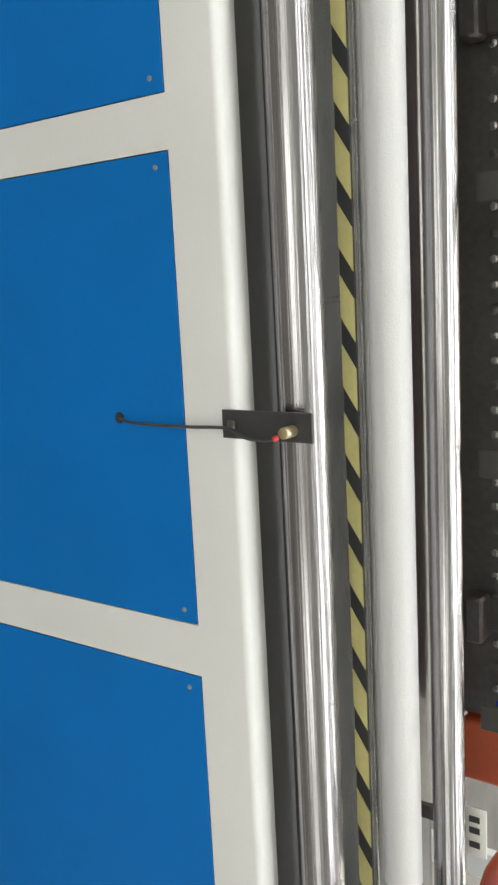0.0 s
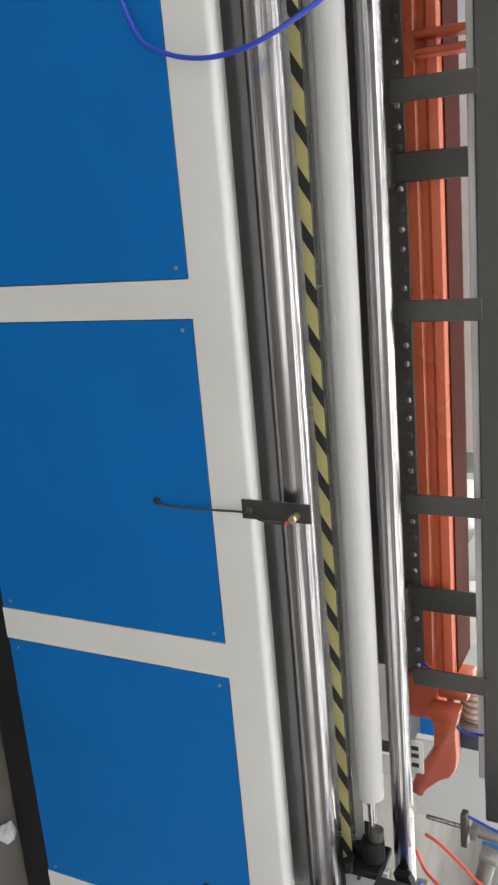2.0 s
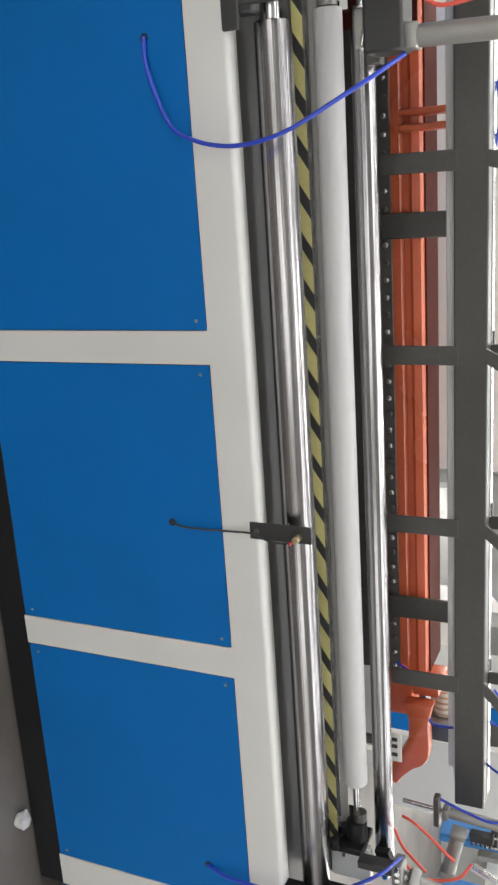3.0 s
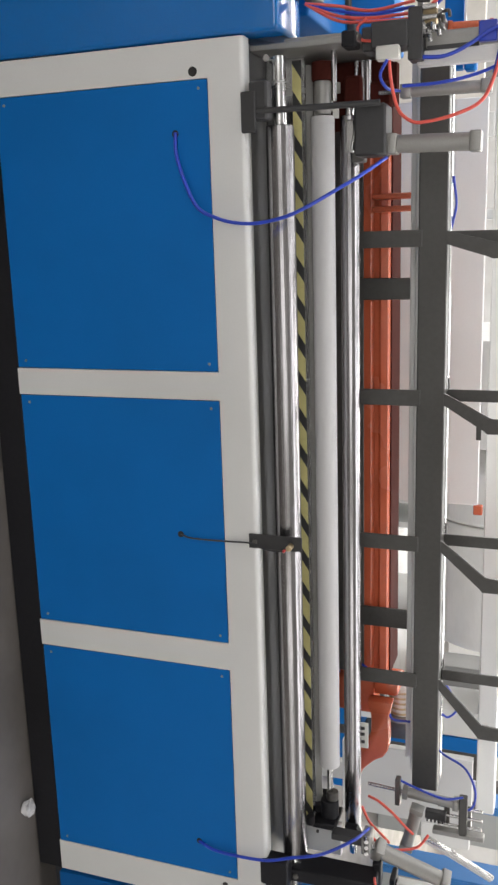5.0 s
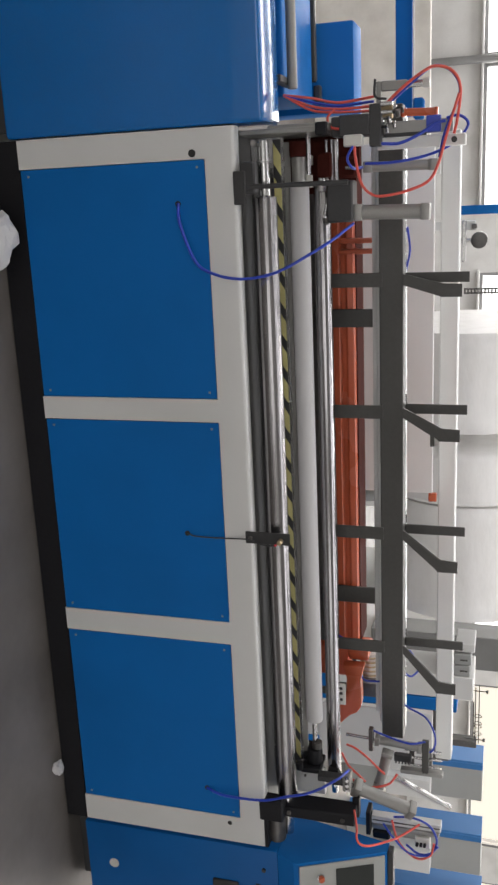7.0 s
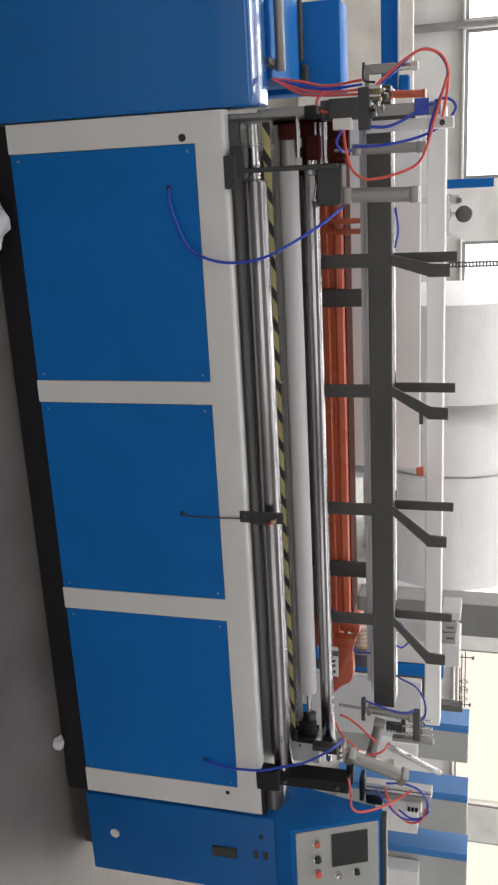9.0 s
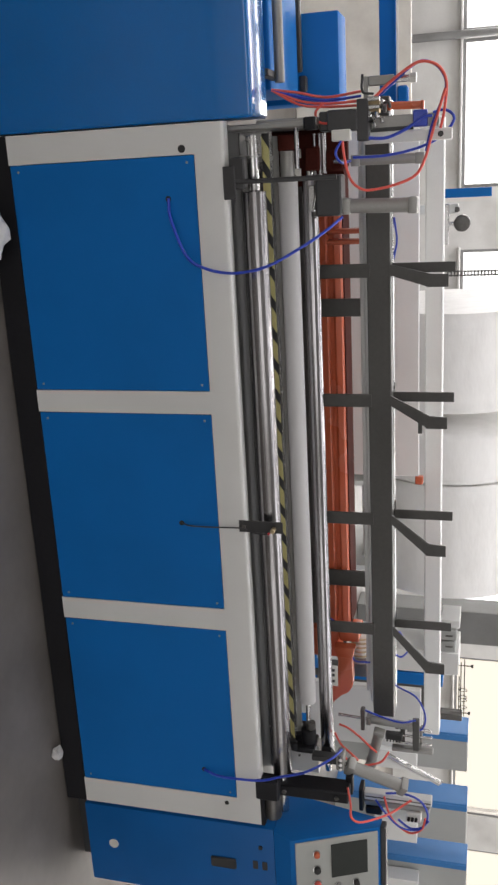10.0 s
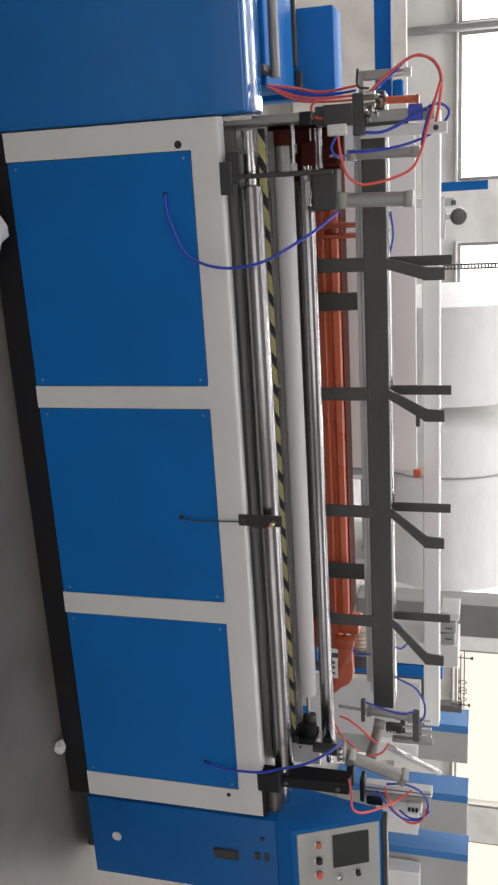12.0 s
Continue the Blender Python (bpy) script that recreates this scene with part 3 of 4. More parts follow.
part("white_tag", boxed((-1.205, 0.205, 1.085), (-1.17, 0.21, 1.1), bevel=0.001), CLEAR, ep)
part("white_tag", boxed((-1.255, 0.27, 1.09), (-1.225, 0.275, 1.105), bevel=0.001), CLEAR, ep)
part("shaft", rod(B(), (-1.32, 0.16, 1.115), (-1.19, 0.16, 1.115), 0.008, 14), CHROME, ep)
part("shaft", rod(B(), (-1.3, 0.24, 1.19), (-1.17, 0.24, 1.19), 0.01, 14), CHROME, ep)

tp = thing("cross_bar", "grey steel cross bar on the end of the machine", "bar", at=(-1.33, 0.1, 1.1))
part("bar", boxed((-1.345, 0.08, 1.0), (-1.325, 0.14, 1.2), bevel=0.003), ALU, tp)
va = thing("valve_block", "black pneumatic valve block with brass fittings", "valve", at=(-1.33, 0.1, 1.3))
part("block", boxed((-1.36, 0.07, 1.235), (-1.295, 0.15, 1.33), bevel=0.004), BLACK, va)
part("post", boxed((-1.388, 0.08, 1.328), (-1.262, 0.14, 1.364), bevel=0.003), BLACK, va)
part("label_block", boxed((-1.3, 0.06, 1.25), (-1.265, 0.09, 1.31), bevel=0.003), CLEAR, va)
for i in range(4):
    part("fitting", rod(B(), (-1.385 + 0.012 * i, 0.09 + 0.01 * (i % 2), 1.362), (-1.385 + 0.012 * i, 0.09, 1.4), 0.007, 12), BRASS if i % 2 else BRUSHED, va)
for fx, fz, r in ((-1.345, 1.385, 0.009), (-1.33, 1.4, 0.007), (-1.36, 1.41, 0.008), (-1.318, 1.378, 0.006), (-1.372, 1.425, 0.006)):
    part("elbow", tube(B(), [(fx, 0.1, fz - 0.02), (fx, 0.092, fz), (fx + 0.006, 0.08, fz + 0.006), (fx + 0.018, 0.078, fz + 0.008)], r * 0.75, 10, 4), BRUSHED if fx > -1.35 else DARK_STEEL, va)
    part("nut", rod(B(), (fx, 0.1, fz - 0.024), (fx, 0.1, fz - 0.014), r * 1.3, 6), BRUSHED, va)
part("rear_block", boxed((-1.36, 0.12, 1.2), (-1.3, 0.2, 1.234), bevel=0.004), BLACK, va)
part("side_valve", boxed((-1.345, 0.06, 1.16), (-1.305, 0.12, 1.198), bevel=0.004), BLACK_DEEP, va)
part("lever", tube(B(), [(-1.46, 0.1, 1.345), (-1.41, 0.1, 1.345), (-1.4, 0.1, 1.38)], 0.004), BLACK, va)
lr = thing("slide_rail", "pale grey aluminium slide rail with blue cylinder", "rail", at=(-1.27, 0.14, 1.48))
part("rail", boxed((-1.288, 0.12, 1.345), (-1.252, 0.155, 1.62), bevel=0.003), GREY_PAINT, lr)
part("top_plate", boxed((-1.335, 0.13, 1.365), (-1.295, 0.16, 1.58), bevel=0.003), ALU, lr)
part("dark_slot", boxed((-1.3, 0.126, 1.37), (-1.2885, 0.16, 1.5), bevel=0.001), BLACK, lr)
part("end_knob", rod(B(), (-1.27, 0.115, 1.585), (-1.27, 0.12, 1.585), 0.009, 14), BLACK, lr)
part("blue_block", boxed((-1.345, 0.11, 1.5), (-1.295, 0.13, 1.545), bevel=0.003), HOSE_BLUE, lr)
air_cylinder((-1.375, 0.3, 1.4), (-1.37, 0.3, 1.52), 0.014, ORANGE, "short orange-brown air cylinder", 0.0, 0.012)
air_cylinder((-1.205, 0.2, 1.29), (-1.202, 0.2, 1.53), 0.018, ALU, "slim aluminium air cylinder", 0.06)
st = thing("spring_post", "blue steel post with bright fittings", "post", at=(-1.5, 1.5, FL))
part("post", boxed((-2.75, 1.5, 1.225), (-1.46, 1.55, 1.3), bevel=0.004), BLUE, st)
part("leg", boxed((-2.7, 1.51, FL), (-2.64, 1.54, 1.214), bevel=0.004), BLUE, st)
part("dark_edge", boxed((-2.75, 1.49, 1.302), (-1.46, 1.4985, 1.31)), CLEAR, st)
part("motor", boxed((-1.53, 1.42, 1.312), (-1.44, 1.48, 1.36), bevel=0.008), BLUE, st)

hose("air_hose", [(-0.9, -0.002, 0.79), (-1.118, -0.006, 0.712), (-1.05, -0.02, 0.72), (-0.93, -0.03, 0.77), (-0.89, -0.032, 0.83), (-0.872, -0.03, 0.905), (-0.875, -0.03, 0.98), (-0.896, -0.03, 1.06), (-0.953, 0.0, 1.168), (-0.99, 0.04, 1.225), (-1.03, 0.1, 1.272)][1:], HOSE_BLUE, "bright blue air hose sagging in front of the rollers", 0.005)
hose("air_hose", [(1.1, -0.002, 0.679), (1.108, -0.02, 0.74), (1.11, -0.022, 0.82), (1.1, -0.026, 0.92), (1.072, -0.026, 1.0), (1.04, -0.02, 1.1), (1.0, 0.02, 1.19), (1.02, 0.12, 1.22)], HOSE_BLUE, "bright blue air hose running from panel to cylinder", 0.005)
for k in range(4):
    hose("air_hose", [(-1.44, 0.15, 1.04), (-1.425 + 0.012 * k, 0.15, 1.13), (-1.405 + 0.01 * k, 0.15 - 0.005 * k, 1.22), (-1.414 + 0.014 * k, 0.14, 1.335)], HOSE_BLUE if k == 1 else HOSE_RED, "blue air hose from the side cabinet" if k == 1 else "orange-red air hose from the side cabinet", 0.0042)
hose("air_hose", [(-1.37, 0.1, 1.36), (-1.43, 0.1, 1.43), (-1.475, 0.1, 1.50), (-1.482, 0.1, 1.54), (-1.462, 0.1, 1.582), (-1.415, 0.1, 1.603), (-1.334, 0.1, 1.596), (-1.287, 0.11, 1.585)], HOSE_RED, "orange-red air hose in a wide loop")
hose("air_hose", [(-1.365, 0.11, 1.36), (-1.43, 0.11, 1.44), (-1.478, 0.11, 1.505), (-1.483, 0.11, 1.545), (-1.455, 0.11, 1.585), (-1.40, 0.11, 1.6), (-1.3, 0.11, 1.56), (-1.22, 0.12, 1.54)], HOSE_BLUE, "dark blue air hose in a wide loop")
hose("air_hose", [(-1.4, 0.09, 1.6), (-1.287, 0.09, 1.565), (-1.2, 0.09, 1.54), (-1.15, 0.09, 1.51), (-1.124, 0.09, 1.447), (-1.112, 0.09, 1.38), (-1.115, 0.09, 1.339), (-1.148, 0.09, 1.303), (-1.219, 0.08, 1.286), (-1.288, 0.07, 1.282)], HOSE_RED, "orange-red air hose in a hanging loop")
hose("air_hose", [(-1.27, 0.1, 1.36), (-1.268, 0.1, 1.42), (-1.29, 0.1, 1.48), (-1.32, 0.1, 1.53), (-1.325, 0.1, 1.56)], HOSE_BLUE, "blue air hose along the slide rail", 0.005)
hose("air_hose", [(-1.215, 0.17, 1.3), (-1.215, 0.165, 1.4), (-1.23, 0.16, 1.5), (-1.26, 0.14, 1.58), (-1.31, 0.13, 1.625), (-1.34, 0.13, 1.6), (-1.335, 0.13, 1.56)], HOSE_BLUE, "pale blue air hose curving back", 0.0045)
hose("air_hose", [(-1.0, 0.56, 1.39), (-0.92, 0.56, 1.4), (-0.87, 0.56, 1.392), (-0.84, 0.56, 1.385)], HOSE_BLUE, "thin blue hose behind the black rail", 0.004)


# ---- end brackets, cylinders and hoses: console end ----
rb = thing("roller_bracket", "black steel bracket holding the roller ends beside the console", "bracket", group="roller brackets", at=(1.15, 0.0, 0.93))
part("block", boxed((1.115, -0.012, 0.892), (1.205, 0.05, 0.985), bevel=0.006), BLACK_DEEP, rb)
part("upright", boxed((1.155, 0.03, 0.96), (1.205, 0.12, 1.255), bevel=0.005), BLACK_DEEP, rb)
part("leg", plate(B(), [(1.09, 1.12), (1.09, 1.16), (1.154, 1.19), (1.154, 1.14)], 0.2, 0.225), BLACK_DEEP, rb)
part("lug", boxed((1.13, 0.1, 1.235), (1.215, 0.14, 1.262), bevel=0.004), BLACK_DEEP, rb)
part("bolt", rod(B(), (1.18, 0.03, 1.0), (1.18, 0.022, 1.0), 0.009, 12, bevel=0.002), DARK_STEEL, rb)
part("bolt", rod(B(), (1.18, 0.03, 1.21), (1.18, 0.022, 1.21), 0.009, 12, bevel=0.002), DARK_STEEL, rb)
part("end_cap", rod(B(), (1.21, 0.05, 0.945), (1.32, 0.05, 0.945), 0.034, 28, bevel=0.004), DARK_STEEL, rb)
part("cap_plate", boxed((1.2, 0.0, 0.905), (1.335, 0.1, 0.92), bevel=0.002), BLACK_DEEP, rb)
mt = thing("drive_chuck", "black drive chuck on a white steel plate", "chuck", at=(1.02, 0.2, 1.05))
part("chuck", rod(B(), (0.995, 0.2, 1.07), (1.06, 0.2, 1.07), 0.03, 28, bevel=0.006), BLACK_DEEP, mt)
part("cross_link", boxed((1.06, 0.15, 1.02), (1.082, 0.26, 1.1), bevel=0.004), BLACK_DEEP, mt)
part("clip", rod(B(), (1.03, 0.14, 1.02), (1.06, 0.14, 1.02), 0.014, 14, bevel=0.002), BLACK_DEEP, mt)
part("chuck_block", boxed((1.03, 0.2, 1.0), (1.06, 0.3, 1.05), bevel=0.004), BLACK_DEEP, mt)
part("white_plate", boxed((1.085, 0.19, 0.99), (1.2, 0.215, 1.11), bevel=0.003), WHITE, mt)
part("coupling", rod(B(), (0.965, 0.2, 1.08), (0.995, 0.2, 1.08), 0.02, 18, bevel=0.003), DARK_STEEL, mt)
for bx, bz in ((1.12, 1.03), (1.12, 1.09)):
    part("bolt", rod(B(), (bx, 0.19, bz), (bx, 0.184, bz), 0.005, 10), DARK_STEEL, mt)
air_cylinder((1.095, 0.13, 1.235), (1.2, 0.17, 1.466), 0.028, ALU, "grey aluminium air cylinder leaning over the roller bracket", 0.06)
air_cylinder((1.205, 0.3, 1.308), (1.045, 0.31, 1.345), 0.023, ALU, "short grey air cylinder with hose fitting", 0.0, 0.02)
air_cylinder((1.03, 0.36, 1.285), (1.042, 0.36, 1.475), 0.019, ALU, "slim silver air cylinder across the rail end", 0.12, 0.02)
pb = thing("pivot_bar", "dark grey steel pivot bar", "bar", at=(1.04, 0.34, 1.48))
part("bar", boxed((1.0, 0.34, 1.476), (1.15, 0.36, 1.504), bevel=0.003), BLACK_RAIL, pb)
part("foot", boxed((1.14, 0.34, 1.39), (1.16, 0.37, 1.56), bevel=0.003), ALU, pb)
part("knuckle", boxed((0.97, 0.33, 1.263), (1.07, 0.36, 1.281), bevel=0.003), DARK_STEEL, pb)
wp = thing("cover_plate", "folded white sheet-metal cover plate", "cover", at=(1.25, 0.35, 1.4))
part("sheet", plate(B(), [(1.18, 1.375), (1.19, 1.365), (1.295, 1.585), (1.284, 1.592)], 0.33, 0.348), WHITE, wp, smooth=0)
part("edge_strip", plate(B(), [(1.17, 1.381), (1.18, 1.375), (1.284, 1.592), (1.274, 1.598)], 0.325, 0.34), BRUSHED, wp, smooth=0)
r2 = thing("slide_rail", "pale grey aluminium slide rail above the console", "rail", at=(1.34, 0.25, 1.4))
part("rail", boxed((1.31, 0.25, 1.285), (1.345, 0.29, 1.562), bevel=0.003), GREY_PAINT, r2)
part("lower_rail", boxed((1.349, 0.25, 1.285), (1.372, 0.28, 1.555), bevel=0.003), ALU, r2)
part("groove", boxed((1.325, 0.2485, 1.29), (1.33, 0.2498, 1.557)), DARK_STEEL, r2)
part("slider", boxed((1.373, 0.24, 1.29), (1.41, 0.3, 1.36), bevel=0.006), BLACK_DEEP, r2)
part("end_bracket", boxed((1.285, 0.23, 1.265), (1.39, 0.3, 1.283), bevel=0.003), BLACK_DEEP, r2)
part("connector", boxed((1.375, 0.24, 1.46), (1.42, 0.28, 1.52), bevel=0.004), CLEAR, r2)
for kz in (1.47, 1.485, 1.5):
    part("plug", rod(B(), (1.4, 0.24, kz), (1.4, 0.225, kz), 0.006, 10), BLACK_DEEP, r2)
hose("air_hose", [(1.15, 0.06, 1.25), (1.178, 0.0, 1.27), (1.212, -0.03, 1.277), (1.236, -0.02, 1.313), (1.251, 0.05, 1.392), (1.258, 0.1, 1.431), (1.241, 0.15, 1.488)], HOSE_RED, "orange-red air hose curling beside the console")
hose("air_hose", [(1.28, 0.2, 1.375), (1.349, 0.2, 1.391), (1.4, 0.2, 1.419), (1.44, 0.2, 1.476), (1.416, 0.2, 1.525), (1.36, 0.2, 1.54)], HOSE_RED, "orange-red air hose loop by the slide rail")
hose("air_hose", [(1.27, 0.21, 1.38), (1.262, 0.21, 1.454), (1.288, 0.21, 1.52), (1.35, 0.21, 1.549), (1.41, 0.21, 1.53), (1.425, 0.21, 1.48), (1.39, 0.21, 1.43)], HOSE_BLUE, "dark blue air hose loop by the slide rail")
hose("air_hose", [(1.03, 0.3, 1.18), (1.03, 0.28, 1.22), (1.06, 0.27, 1.27), (1.1, 0.27, 1.31), (1.13, 0.28, 1.335)], HOSE_RED, "orange-red air hose behind the leaning cylinder")
hose("air_hose", [(0.95, 0.56, 1.36), (0.95, 0.5, 1.4), (0.955, 0.45, 1.475), (0.985, 0.42, 1.51), (1.02, 0.39, 1.525), (1.055, 0.37, 1.515), (1.07, 0.36, 1.48)], HOSE_BLUE, "blue air hose arching over the rail end", 0.004)
hose("air_hose", [(0.85, 0.62, 1.18), (0.9, 0.6, 1.2), (0.905, 0.6, 1.25), (0.9, 0.6, 1.29)], HOSE_BLUE, "blue air hose below the channel")
hose("air_hose", [(0.72, 0.62, 1.1), (0.735, 0.6, 1.16), (0.735, 0.58, 1.22), (0.72, 0.58, 1.28)], HOSE_RED, "orange-red air hose beside the support tab")

gm = thing("gear_motor", "cream and grey gear motor behind the orange arm", "motor", at=(1.0, 0.85, 1.2))
part("housing", rod(B(), (0.9, 0.86, 1.19), (1.02, 0.86, 1.19), 0.045, 28, bevel=0.008), CLEAR, gm)
for k in range(5):
    part("fin", rod(B(), (0.915 + 0.022 * k, 0.86, 1.19), (0.921 + 0.022 * k, 0.86, 1.19), 0.05, 28), BRASS, gm)
part("flange", rod(B(), (1.021, 0.86, 1.19), (1.04, 0.86, 1.19), 0.06, 28, bevel=0.003), ALU, gm)
part("gearbox", boxed((1.041, 0.82, 1.13), (1.12, 0.9, 1.25), bevel=0.01, seg=2), DARK_STEEL, gm)
part("terminal_box", boxed((0.93, 0.83, 1.236), (0.99, 0.88, 1.26), bevel=0.005), ALU, gm)
part("mount", boxed((0.88, 0.82, 1.1), (1.1, 0.9, 1.129), bevel=0.004), DARK_STEEL, gm)

# ---- scraps on the floor ----
def crumple(name, at, size, label, seed, mat=PAPER):
    bm = B()
    bmesh.ops.create_icosphere(bm, subdivisions=3, radius=1.0)
    for v in bm.verts:
        n = noise.noise(v.co * 1.7 + Vector((seed, 0, 0))) + 0.5 * noise.noise(v.co * 4 + Vector((0, seed, 0)))
        v.co = v.co * (1 + 0.35 * n)
        v.co = Vector((v.co.x * size[0], v.co.y * size[1], max(v.co.z, -0.75) * size[2] + 0.75 * size[2])) + Vector(at)
    return solid(name, bm, mat, label, "paper scrap", smooth=20)


crumple("paper_scrap", (1.075, -0.05, FL), (0.032, 0.025, 0.02), "small crumpled white paper scrap on the floor", 3.1)
crumple("paper_scrap", (-1.03, -0.13, FL), (0.1, 0.07, 0.07), "crumpled white tissue heap on the floor beside the base", 8.7)


# ---- machines and stock behind ----
g = thing("rear_gantry", "light grey painted steel gantry behind the winding machine", "gantry", at=(0.3, 1.6, FL))
part("front_plate", boxed((-1.35, 1.5, 0.95), (0.34, 1.53, 1.404), bevel=0.003), WHITE_SHEET, g)
part("top_beam", boxed((-1.4, 1.6, 1.425), (1.93, 1.7, 1.512), bevel=0.006), GREY_PAINT, g)
for px in (-1.3, 1.75):
    part("upright", boxed((px, 1.56, FL), (px + 0.1, 1.6, 1.424), bevel=0.004), GREY_PAINT, g)
part("end_sheet", boxed((1.56, 1.45, 0.8), (1.93, 1.49, 1.42), bevel=0.003), WHITE, g)
part("orange_tag", boxed((0.342, 1.5, 1.385), (0.385, 1.53, 1.425), bevel=0.004), ORANGE, g)


def jumbo(x0, x1, y, z, r, seed):
    t = thing("jumbo_paper_roll", "big white wrapped jumbo paper roll", "paper roll", "jumbo rolls", at=((x0 + x1) / 2, y, FL))
    bm = B()
    n, m = 56, 14
    rings = []
    for i in range(m + 1):
        u = i / m
        x = x0 + (x1 - x0) * u
        rr = r * (1 - 0.05 * (abs(2 * u - 1) ** 14))
        ring = []
        for k in range(n):
            a = 2 * math.pi * k / n
            w = 1 + 0.008 * noise.noise(Vector((x * 3 + seed, 2 * math.cos(a), 2 * math.sin(a))))
            ring.append(bm.verts.new((x, y + rr * w * math.cos(a), z + rr * w * math.sin(a))))
        rings.append(ring)
    for p, q in zip(rings, rings[1:]):
        for k in range(n):
            bm.faces.new((p[k], p[(k + 1) % n], q[(k + 1) % n], q[k]))
    bm.faces.new(rings[0][::-1])
    bm.faces.new(rings[-1])
    bmesh.ops.recalc_face_normals(bm, faces=bm.faces)
    part("wrapped_roll", bm, FILM, t, smooth=50)
    for sx in (x0 + 0.08, x1 - 0.13):
        part("cradle", extrude(B(), [(y - 0.5, FL), (y - 0.5, z - r * 0.8), (y - 0.25, z - r * 0.98), (y, z - r + 0.012), (y + 0.25, z - r * 0.98), (y + 0.5, z - r * 0.8), (y + 0.5, FL)], sx, sx + 0.05), GREY_PAINT, t)


jumbo(0.0, 0.86, 5.5, 1.38, 0.86, 1.0)
jumbo(1.03, 1.51, 5.5, 1.37, 0.85, 9.0)
jumbo(1.525, 2.6, 5.5, 1.38, 0.86, 5.0)

solid("pillar", boxed((4.43, 8.0, FL), (4.9, 8.4, CEIL), bevel=0.01), PILLAR_GREY, "grey painted hall pillar", "pillar", kind="structure")


def far_machine(x0, x1, y, z1, depth=0.32):
    t = thing("far_machine", "grey and blue machine cabinet far down the hall", "machine", "far machines", at=((x0 + x1) / 2, y, FL))
    part("body", boxed((x0, y, FL), (x1, y + depth, z1 - 0.002), bevel=0.01), FAR_GREY, t)
    part("blue_side", boxed((x0 - 0.03, y - 0.02, FL), (x0 - 0.001, y + depth, z1), bevel=0.004), FAR_BLUE, t, "blue side panel")
    part("blue_band", boxed((x0, y - 0.02, FL), (x0 + 0.07, y - 0.001, z1), bevel=0.004), FAR_BLUE, t)
    part("white_box", boxed((x0 + 0.15, y - 0.22, FL + 0.5), (x1 - 0.1, y - 0.02, z1 - 0.55), bevel=0.006), WHITE, t)


far_machine(4.93, 5.41, 6.0, 1.575)
far_machine(5.86, 6.39, 6.0, 1.58)
far_machine(6.68, 7.3, 6.0, 1.59)
fb = thing("white_blue_cabinet", "white cabinet with blue base far behind the gantry", "cabinet", at=(3.1, 4.0, FL))
part("top_box", boxed((2.765, 4.0, 0.7), (2.98, 4.4, 1.53), bevel=0.008), WHITE, fb)
part("blue_band", boxed((2.985, 3.99, 0.5), (3.1, 4.4, 1.4), bevel=0.006), BLUE, fb)
part("dark_drive", boxed((3.105, 4.02, 0.3), (3.6, 4.4, 1.34), bevel=0.01), DARK_STEEL, fb)
for k in range(4):
    part("roller_end", rod(B(), (3.18 + 0.1 * k, 4.02, 1.1 + 0.05 * (k % 2)), (3.18 + 0.1 * k, 3.95, 1.1 + 0.05 * (k % 2)), 0.035, 16, bevel=0.004), BRUSHED, fb)
part("base", boxed((2.72, 4.02, FL), (3.6, 4.38, 0.299)), BLUE, fb)
part("leg", boxed((2.72, 4.05, 0.299), (2.96, 4.35, 0.6995), bevel=0.004), GREY_PAINT, fb)
solid("cream_partition", boxed((-4.6, 5.2, FL), (-1.36, 5.26, 1.03), bevel=0.006), CREAM, "cream partition board behind the blue cabinets", "partition")
fw = thing("fitting_stand", "small steel stand with a black handwheel", "stand", at=(-0.9, 3.0, FL))
part("post", boxed((-0.95, 3.0, FL), (-0.89, 3.04, 1.52), bevel=0.004), GREY_PAINT, fw)
part("handwheel", rod(B(), (-0.83, 2.97, 1.545), (-0.83, 3.03, 1.545), 0.052, 28, bevel=0.012), DARK_STEEL, fw)
part("spindle", rod(B(), (-0.83, 3.0, 1.38), (-0.83, 3.0, 1.5), 0.012, 14), BRUSHED, fw)
part("bracket", boxed((-0.95, 2.98, 1.44), (-0.7, 3.0, 1.465), bevel=0.003), BRUSHED, fw)
part("clip", boxed((-0.93, 2.97, 1.5), (-0.9, 3.0, 1.53), bevel=0.004), DARK_STEEL, fw)
part("blue_bar", boxed((-1.04, 2.99, 1.36), (-0.985, 3.03, 1.72), bevel=0.003), BLUE, fw)
part("link_arm", boxed((-1.39, 0.14, 1.385), (-1.36, 0.29, 1.4), bevel=0.003), BLACK, va)

ch = thing("chain", "hanging dark steel roller chain in front of a window", "chain", at=(-0.62, 3.2, 1.5))
for i in range(194):
    z = 1.45 + i * 0.0215
    dy = 0.004 if i % 2 else -0.004
    for cx in (-0.51, -0.484):
        part("link", boxed((cx - 0.005, 3.198 + dy, z - 0.004), (cx + 0.005, 3.202 + dy, z + 0.0255)), DARK_STEEL, ch)
    part("link_pin", rod(B(), (-0.517, 3.2, z), (-0.477, 3.2, z), 0.0055, 8), DARK_STEEL, ch)
ss = thing("spindle_stand", "thin dark steel spindle frame on a far machine", "stand", at=(3.2, 4.2, 1.34))
for z, x0, x1 in ((1.545, 2.96, 3.46), (1.575, 2.93, 3.5), (1.53, 3.1, 3.44)):
    part("bar", rod(B(), (x0, 4.2, z), (x1, 4.2, z), 0.005, 10), DARK_STEEL, ss)
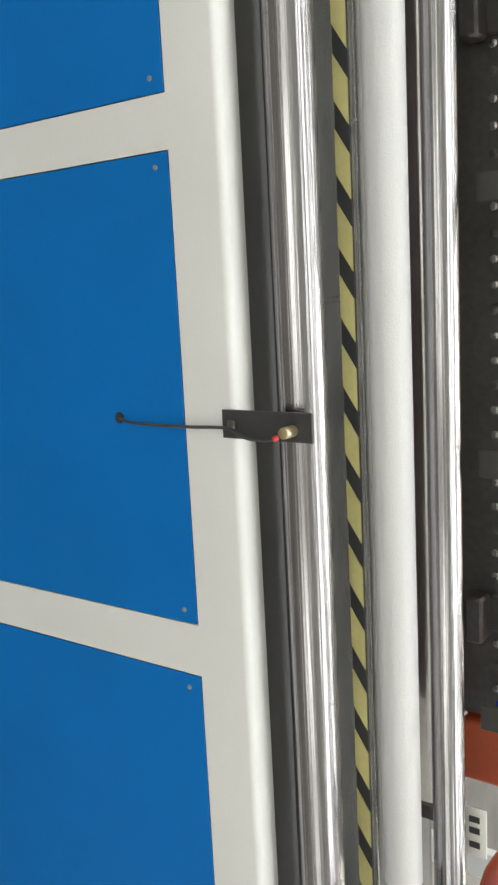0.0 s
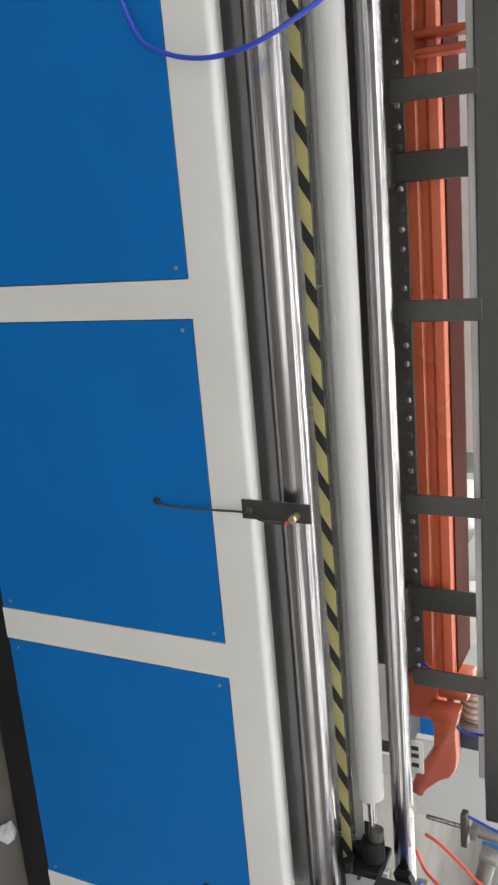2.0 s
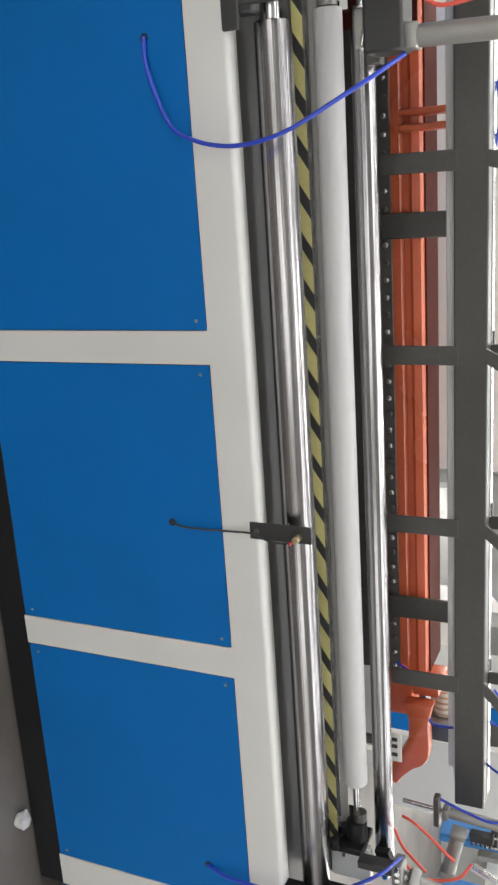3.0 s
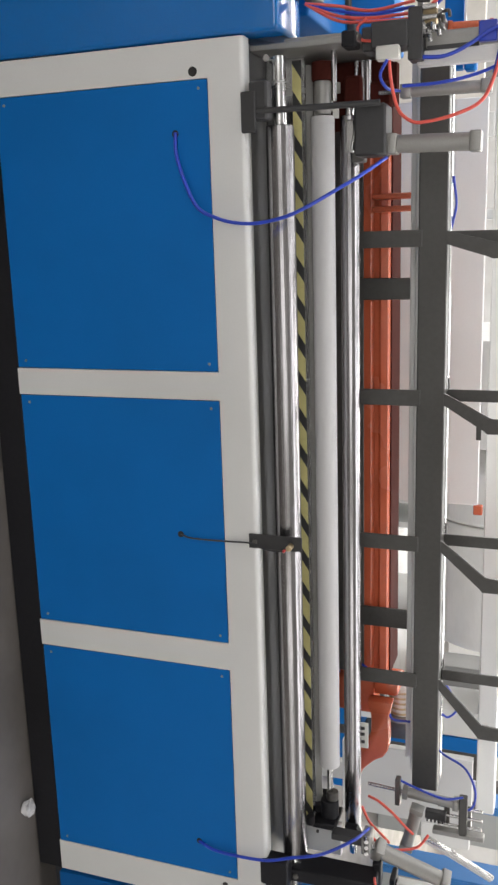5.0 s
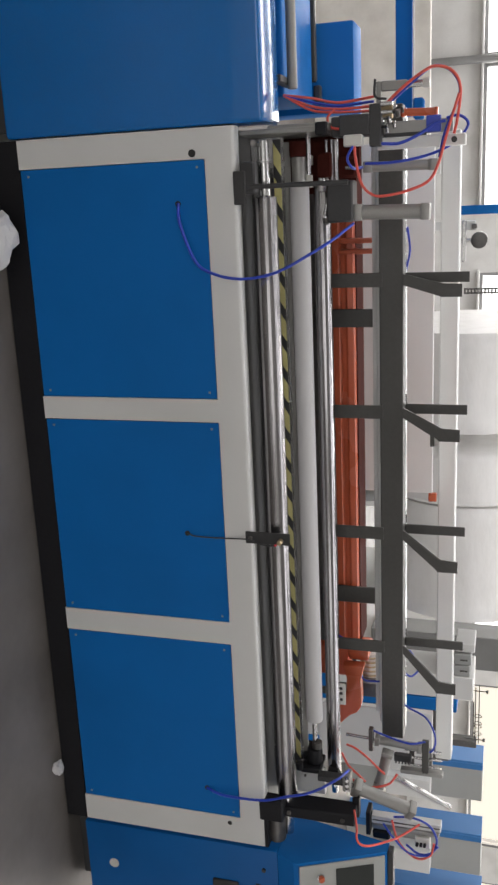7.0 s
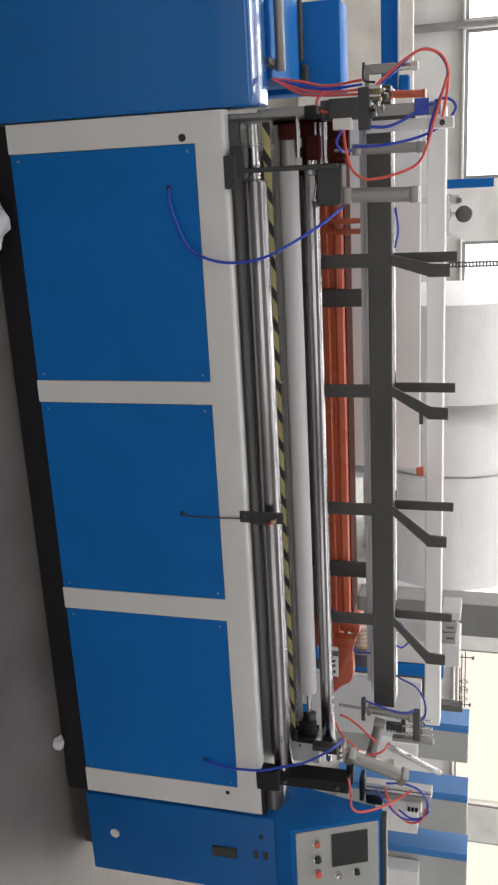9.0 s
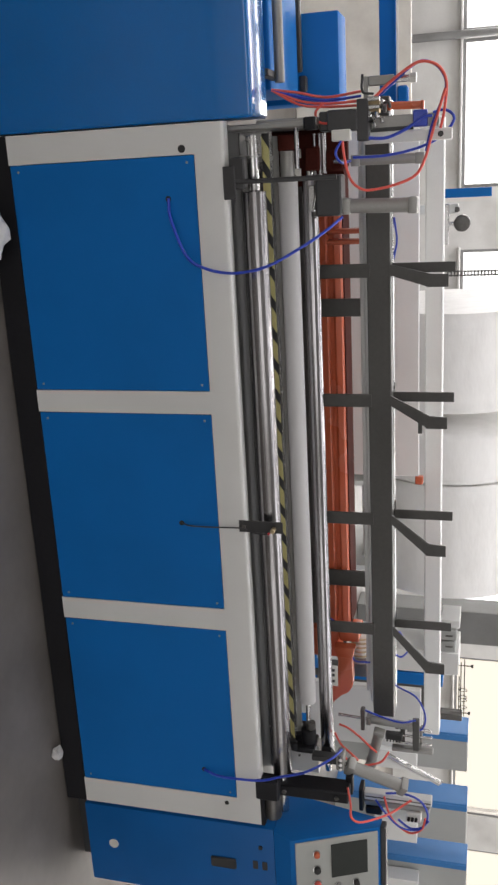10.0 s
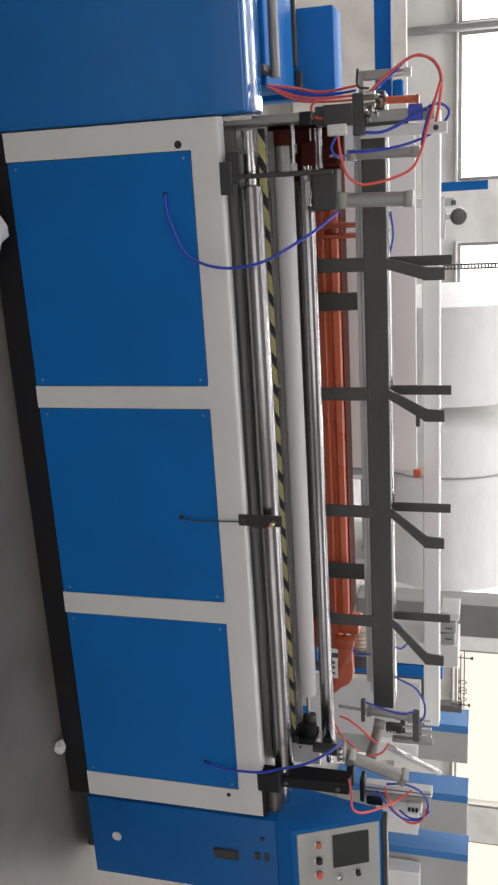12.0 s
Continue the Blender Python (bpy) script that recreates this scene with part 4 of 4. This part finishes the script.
for x, z0, z1 in ((2.99, 1.5, 1.64), (3.46, 1.46, 1.62)):
    part("cross_pin", rod(B(), (x, 4.195, z0), (x, 4.195, z1), 0.005, 10), DARK_STEEL, ss)
    part("knob", rod(B(), (x - 0.012, 4.195, z1), (x + 0.012, 4.195, z1), 0.011, 12), DARK_STEEL, ss)
for k in range(4):
    x = 3.22 + 0.05 * k + 0.02 * (k % 2)
    part("coil", tube(B(), [(x, 4.19, 1.52), (x + 0.02, 4.185, 1.56), (x + 0.012, 4.19, 1.6), (x - 0.01, 4.19, 1.57), (x + 0.004, 4.19, 1.53)], 0.0035, 8), DARK_STEEL, ss)
part("foot", boxed((3.46, 4.15, 1.335), (3.52, 4.25, 1.56), bevel=0.004), DARK_STEEL, ss)
sb = thing("drive_unit", "stacked grey drive boxes on a white cabinet", "machine", at=(2.6, 4.1, 1.4))
part("lower_box", boxed((2.66, 4.0, 1.36), (2.76, 4.3, 1.5), bevel=0.006), FAR_GREY, sb)
part("middle_box", boxed((2.555, 4.0, 1.37), (2.65, 4.3, 1.51), bevel=0.006), FAR_GREY, sb)
part("upper_box", boxed((2.47, 4.02, 1.38), (2.545, 4.3, 1.535), bevel=0.006), WHITE, sb)
for k in (2.6, 2.7):
    part("slot", boxed((k, 3.993, 1.42), (k + 0.012, 3.999, 1.48)), DARK_STEEL, sb)
part("arm", boxed((2.47, 4.05, 1.3), (2.78, 4.25, 1.359), bevel=0.004), DARK_STEEL, sb)

tl = thing("warning_tag", "white warning tag with dark unreadable marks", "tag", at=(0.82, 0.33, 1.15))
part("tag", boxed((0.775, 0.33, 1.13), (0.87, 0.334, 1.172), bevel=0.001), CLEAR, tl)
for mx in (0.79, 0.812, 0.84):
    part("mark", boxed((mx, 0.3285, 1.14), (mx + 0.012, 0.3297, 1.16)), BLACK, tl)
part("strut", boxed((0.8, 0.334, 0.9), (0.83, 0.345, 1.14), bevel=0.002), DARK_STEEL, tl)

lk = thing("linkage", "small dark steel linkage with bright pins", "linkage", at=(1.12, 0.42, 1.45))
part("side_plate", boxed((1.07, 0.4, 1.42), (1.16, 0.41, 1.44), bevel=0.002), DARK_STEEL, lk)
part("side_plate", boxed((1.07, 0.4, 1.49), (1.18, 0.41, 1.512), bevel=0.002), ALU, lk)
for lx in (1.08, 1.115, 1.15):
    part("pin", rod(B(), (lx, 0.395, 1.4), (lx, 0.395, 1.55), 0.006, 12), BRUSHED, lk)
part("toothed_bar", boxed((1.1, 0.372, 1.36), (1.13, 0.4, 1.43), bevel=0.003), BLACK, lk)
for k in range(5):
    part("tooth", boxed((1.128, 0.372, 1.365 + 0.013 * k), (1.138, 0.398, 1.371 + 0.013 * k)), BLACK, lk)
jb = thing("junction_bracket", "grey steel clamp with hose fittings on the cylinder", "bracket", at=(1.06, 0.12, 1.22))
part("clamp", boxed((1.03, 0.09, 1.2), (1.1, 0.15, 1.23), bevel=0.004), ALU, jb)
for k in range(3):
    part("fitting", rod(B(), (1.035 + 0.022 * k, 0.09, 1.215), (1.035 + 0.022 * k, 0.07, 1.222), 0.007, 12), BRUSHED, jb)
part("stem", boxed((1.05, 0.1, 1.1), (1.075, 0.14, 1.2), bevel=0.003), BLACK, jb)

bt = thing("bracket_tag", "small white plastic tag under the black bracket", "tag", at=(1.2, 0.1, 1.13))
part("tag", boxed((1.206, 0.09, 1.11), (1.236, 0.1, 1.15), bevel=0.002), CLEAR, bt)
part("holder", boxed((1.19, 0.1, 1.09), (1.24, 0.112, 1.2), bevel=0.003), DARK_STEEL, bt)
hose("air_hose", [(1.1, 0.2, 1.2), (1.13, 0.19, 1.25), (1.14, 0.2, 1.3), (1.13, 0.22, 1.36), (1.1, 0.25, 1.39)], HOSE_RED, "orange-red air hose between two cylinders")
hose("air_hose", [(1.03, 0.24, 1.17), (1.07, 0.22, 1.2), (1.09, 0.2, 1.24), (1.12, 0.2, 1.27)], HOSE_RED, "short orange-red air hose by the chuck")
hose("air_hose", [(0.98, 0.35, 1.27), (1.0, 0.34, 1.35), (1.01, 0.33, 1.43), (1.0, 0.34, 1.49)], HOSE_BLUE, "blue air hose beside the slim cylinder", 0.004)
hose("air_hose", [(1.3, 0.2, 1.34), (1.35, 0.19, 1.38), (1.41, 0.19, 1.44), (1.42, 0.2, 1.51), (1.37, 0.2, 1.555)], HOSE_BLUE, "dark blue air hose by the console", 0.004)
hose("air_hose", [(0.7, 0.6, 1.09), (0.73, 0.58, 1.16), (0.74, 0.57, 1.22), (0.73, 0.56, 1.28)], HOSE_BLUE, "blue air hose beside the support tab", 0.004)
hose("air_hose", [(0.83, 0.56, 1.385), (0.84, 0.56, 1.41), (0.8, 0.56, 1.44), (0.75, 0.56, 1.42), (0.72, 0.56, 1.4)], HOSE_BLUE, "thin blue hose curling over the black rail", 0.004)
hose("air_hose", [(-1.385, 0.14, 1.21), (-1.36, 0.12, 1.19), (-1.33, 0.12, 1.2), (-1.32, 0.1, 1.24)], HOSE_RED, "short orange-red hose into the valve block", 0.004)
hose("air_hose", [(-1.265, 0.06, 1.28), (-1.23, 0.07, 1.26), (-1.2, 0.09, 1.275), (-1.205, 0.18, 1.29)], HOSE_BLUE, "short pale blue hose below the valve block", 0.004)
sv = thing("speed_valve", "small bright speed valve with a nut", "valve", at=(-1.44, 0.12, 1.47))
part("body", rod(B(), (-1.44, 0.12, 1.44), (-1.44, 0.12, 1.49), 0.011, 8), BRUSHED, sv)
part("nut", rod(B(), (-1.44, 0.12, 1.49), (-1.44, 0.12, 1.51), 0.016, 6), CLEAR, sv)
part("bracket", boxed((-1.455, 0.12, 1.36), (-1.425, 0.135, 1.442), bevel=0.003), ALU, sv)
part("foot", boxed((-1.455, 0.12, 1.345), (-1.385, 0.135, 1.36), bevel=0.002), ALU, sv)
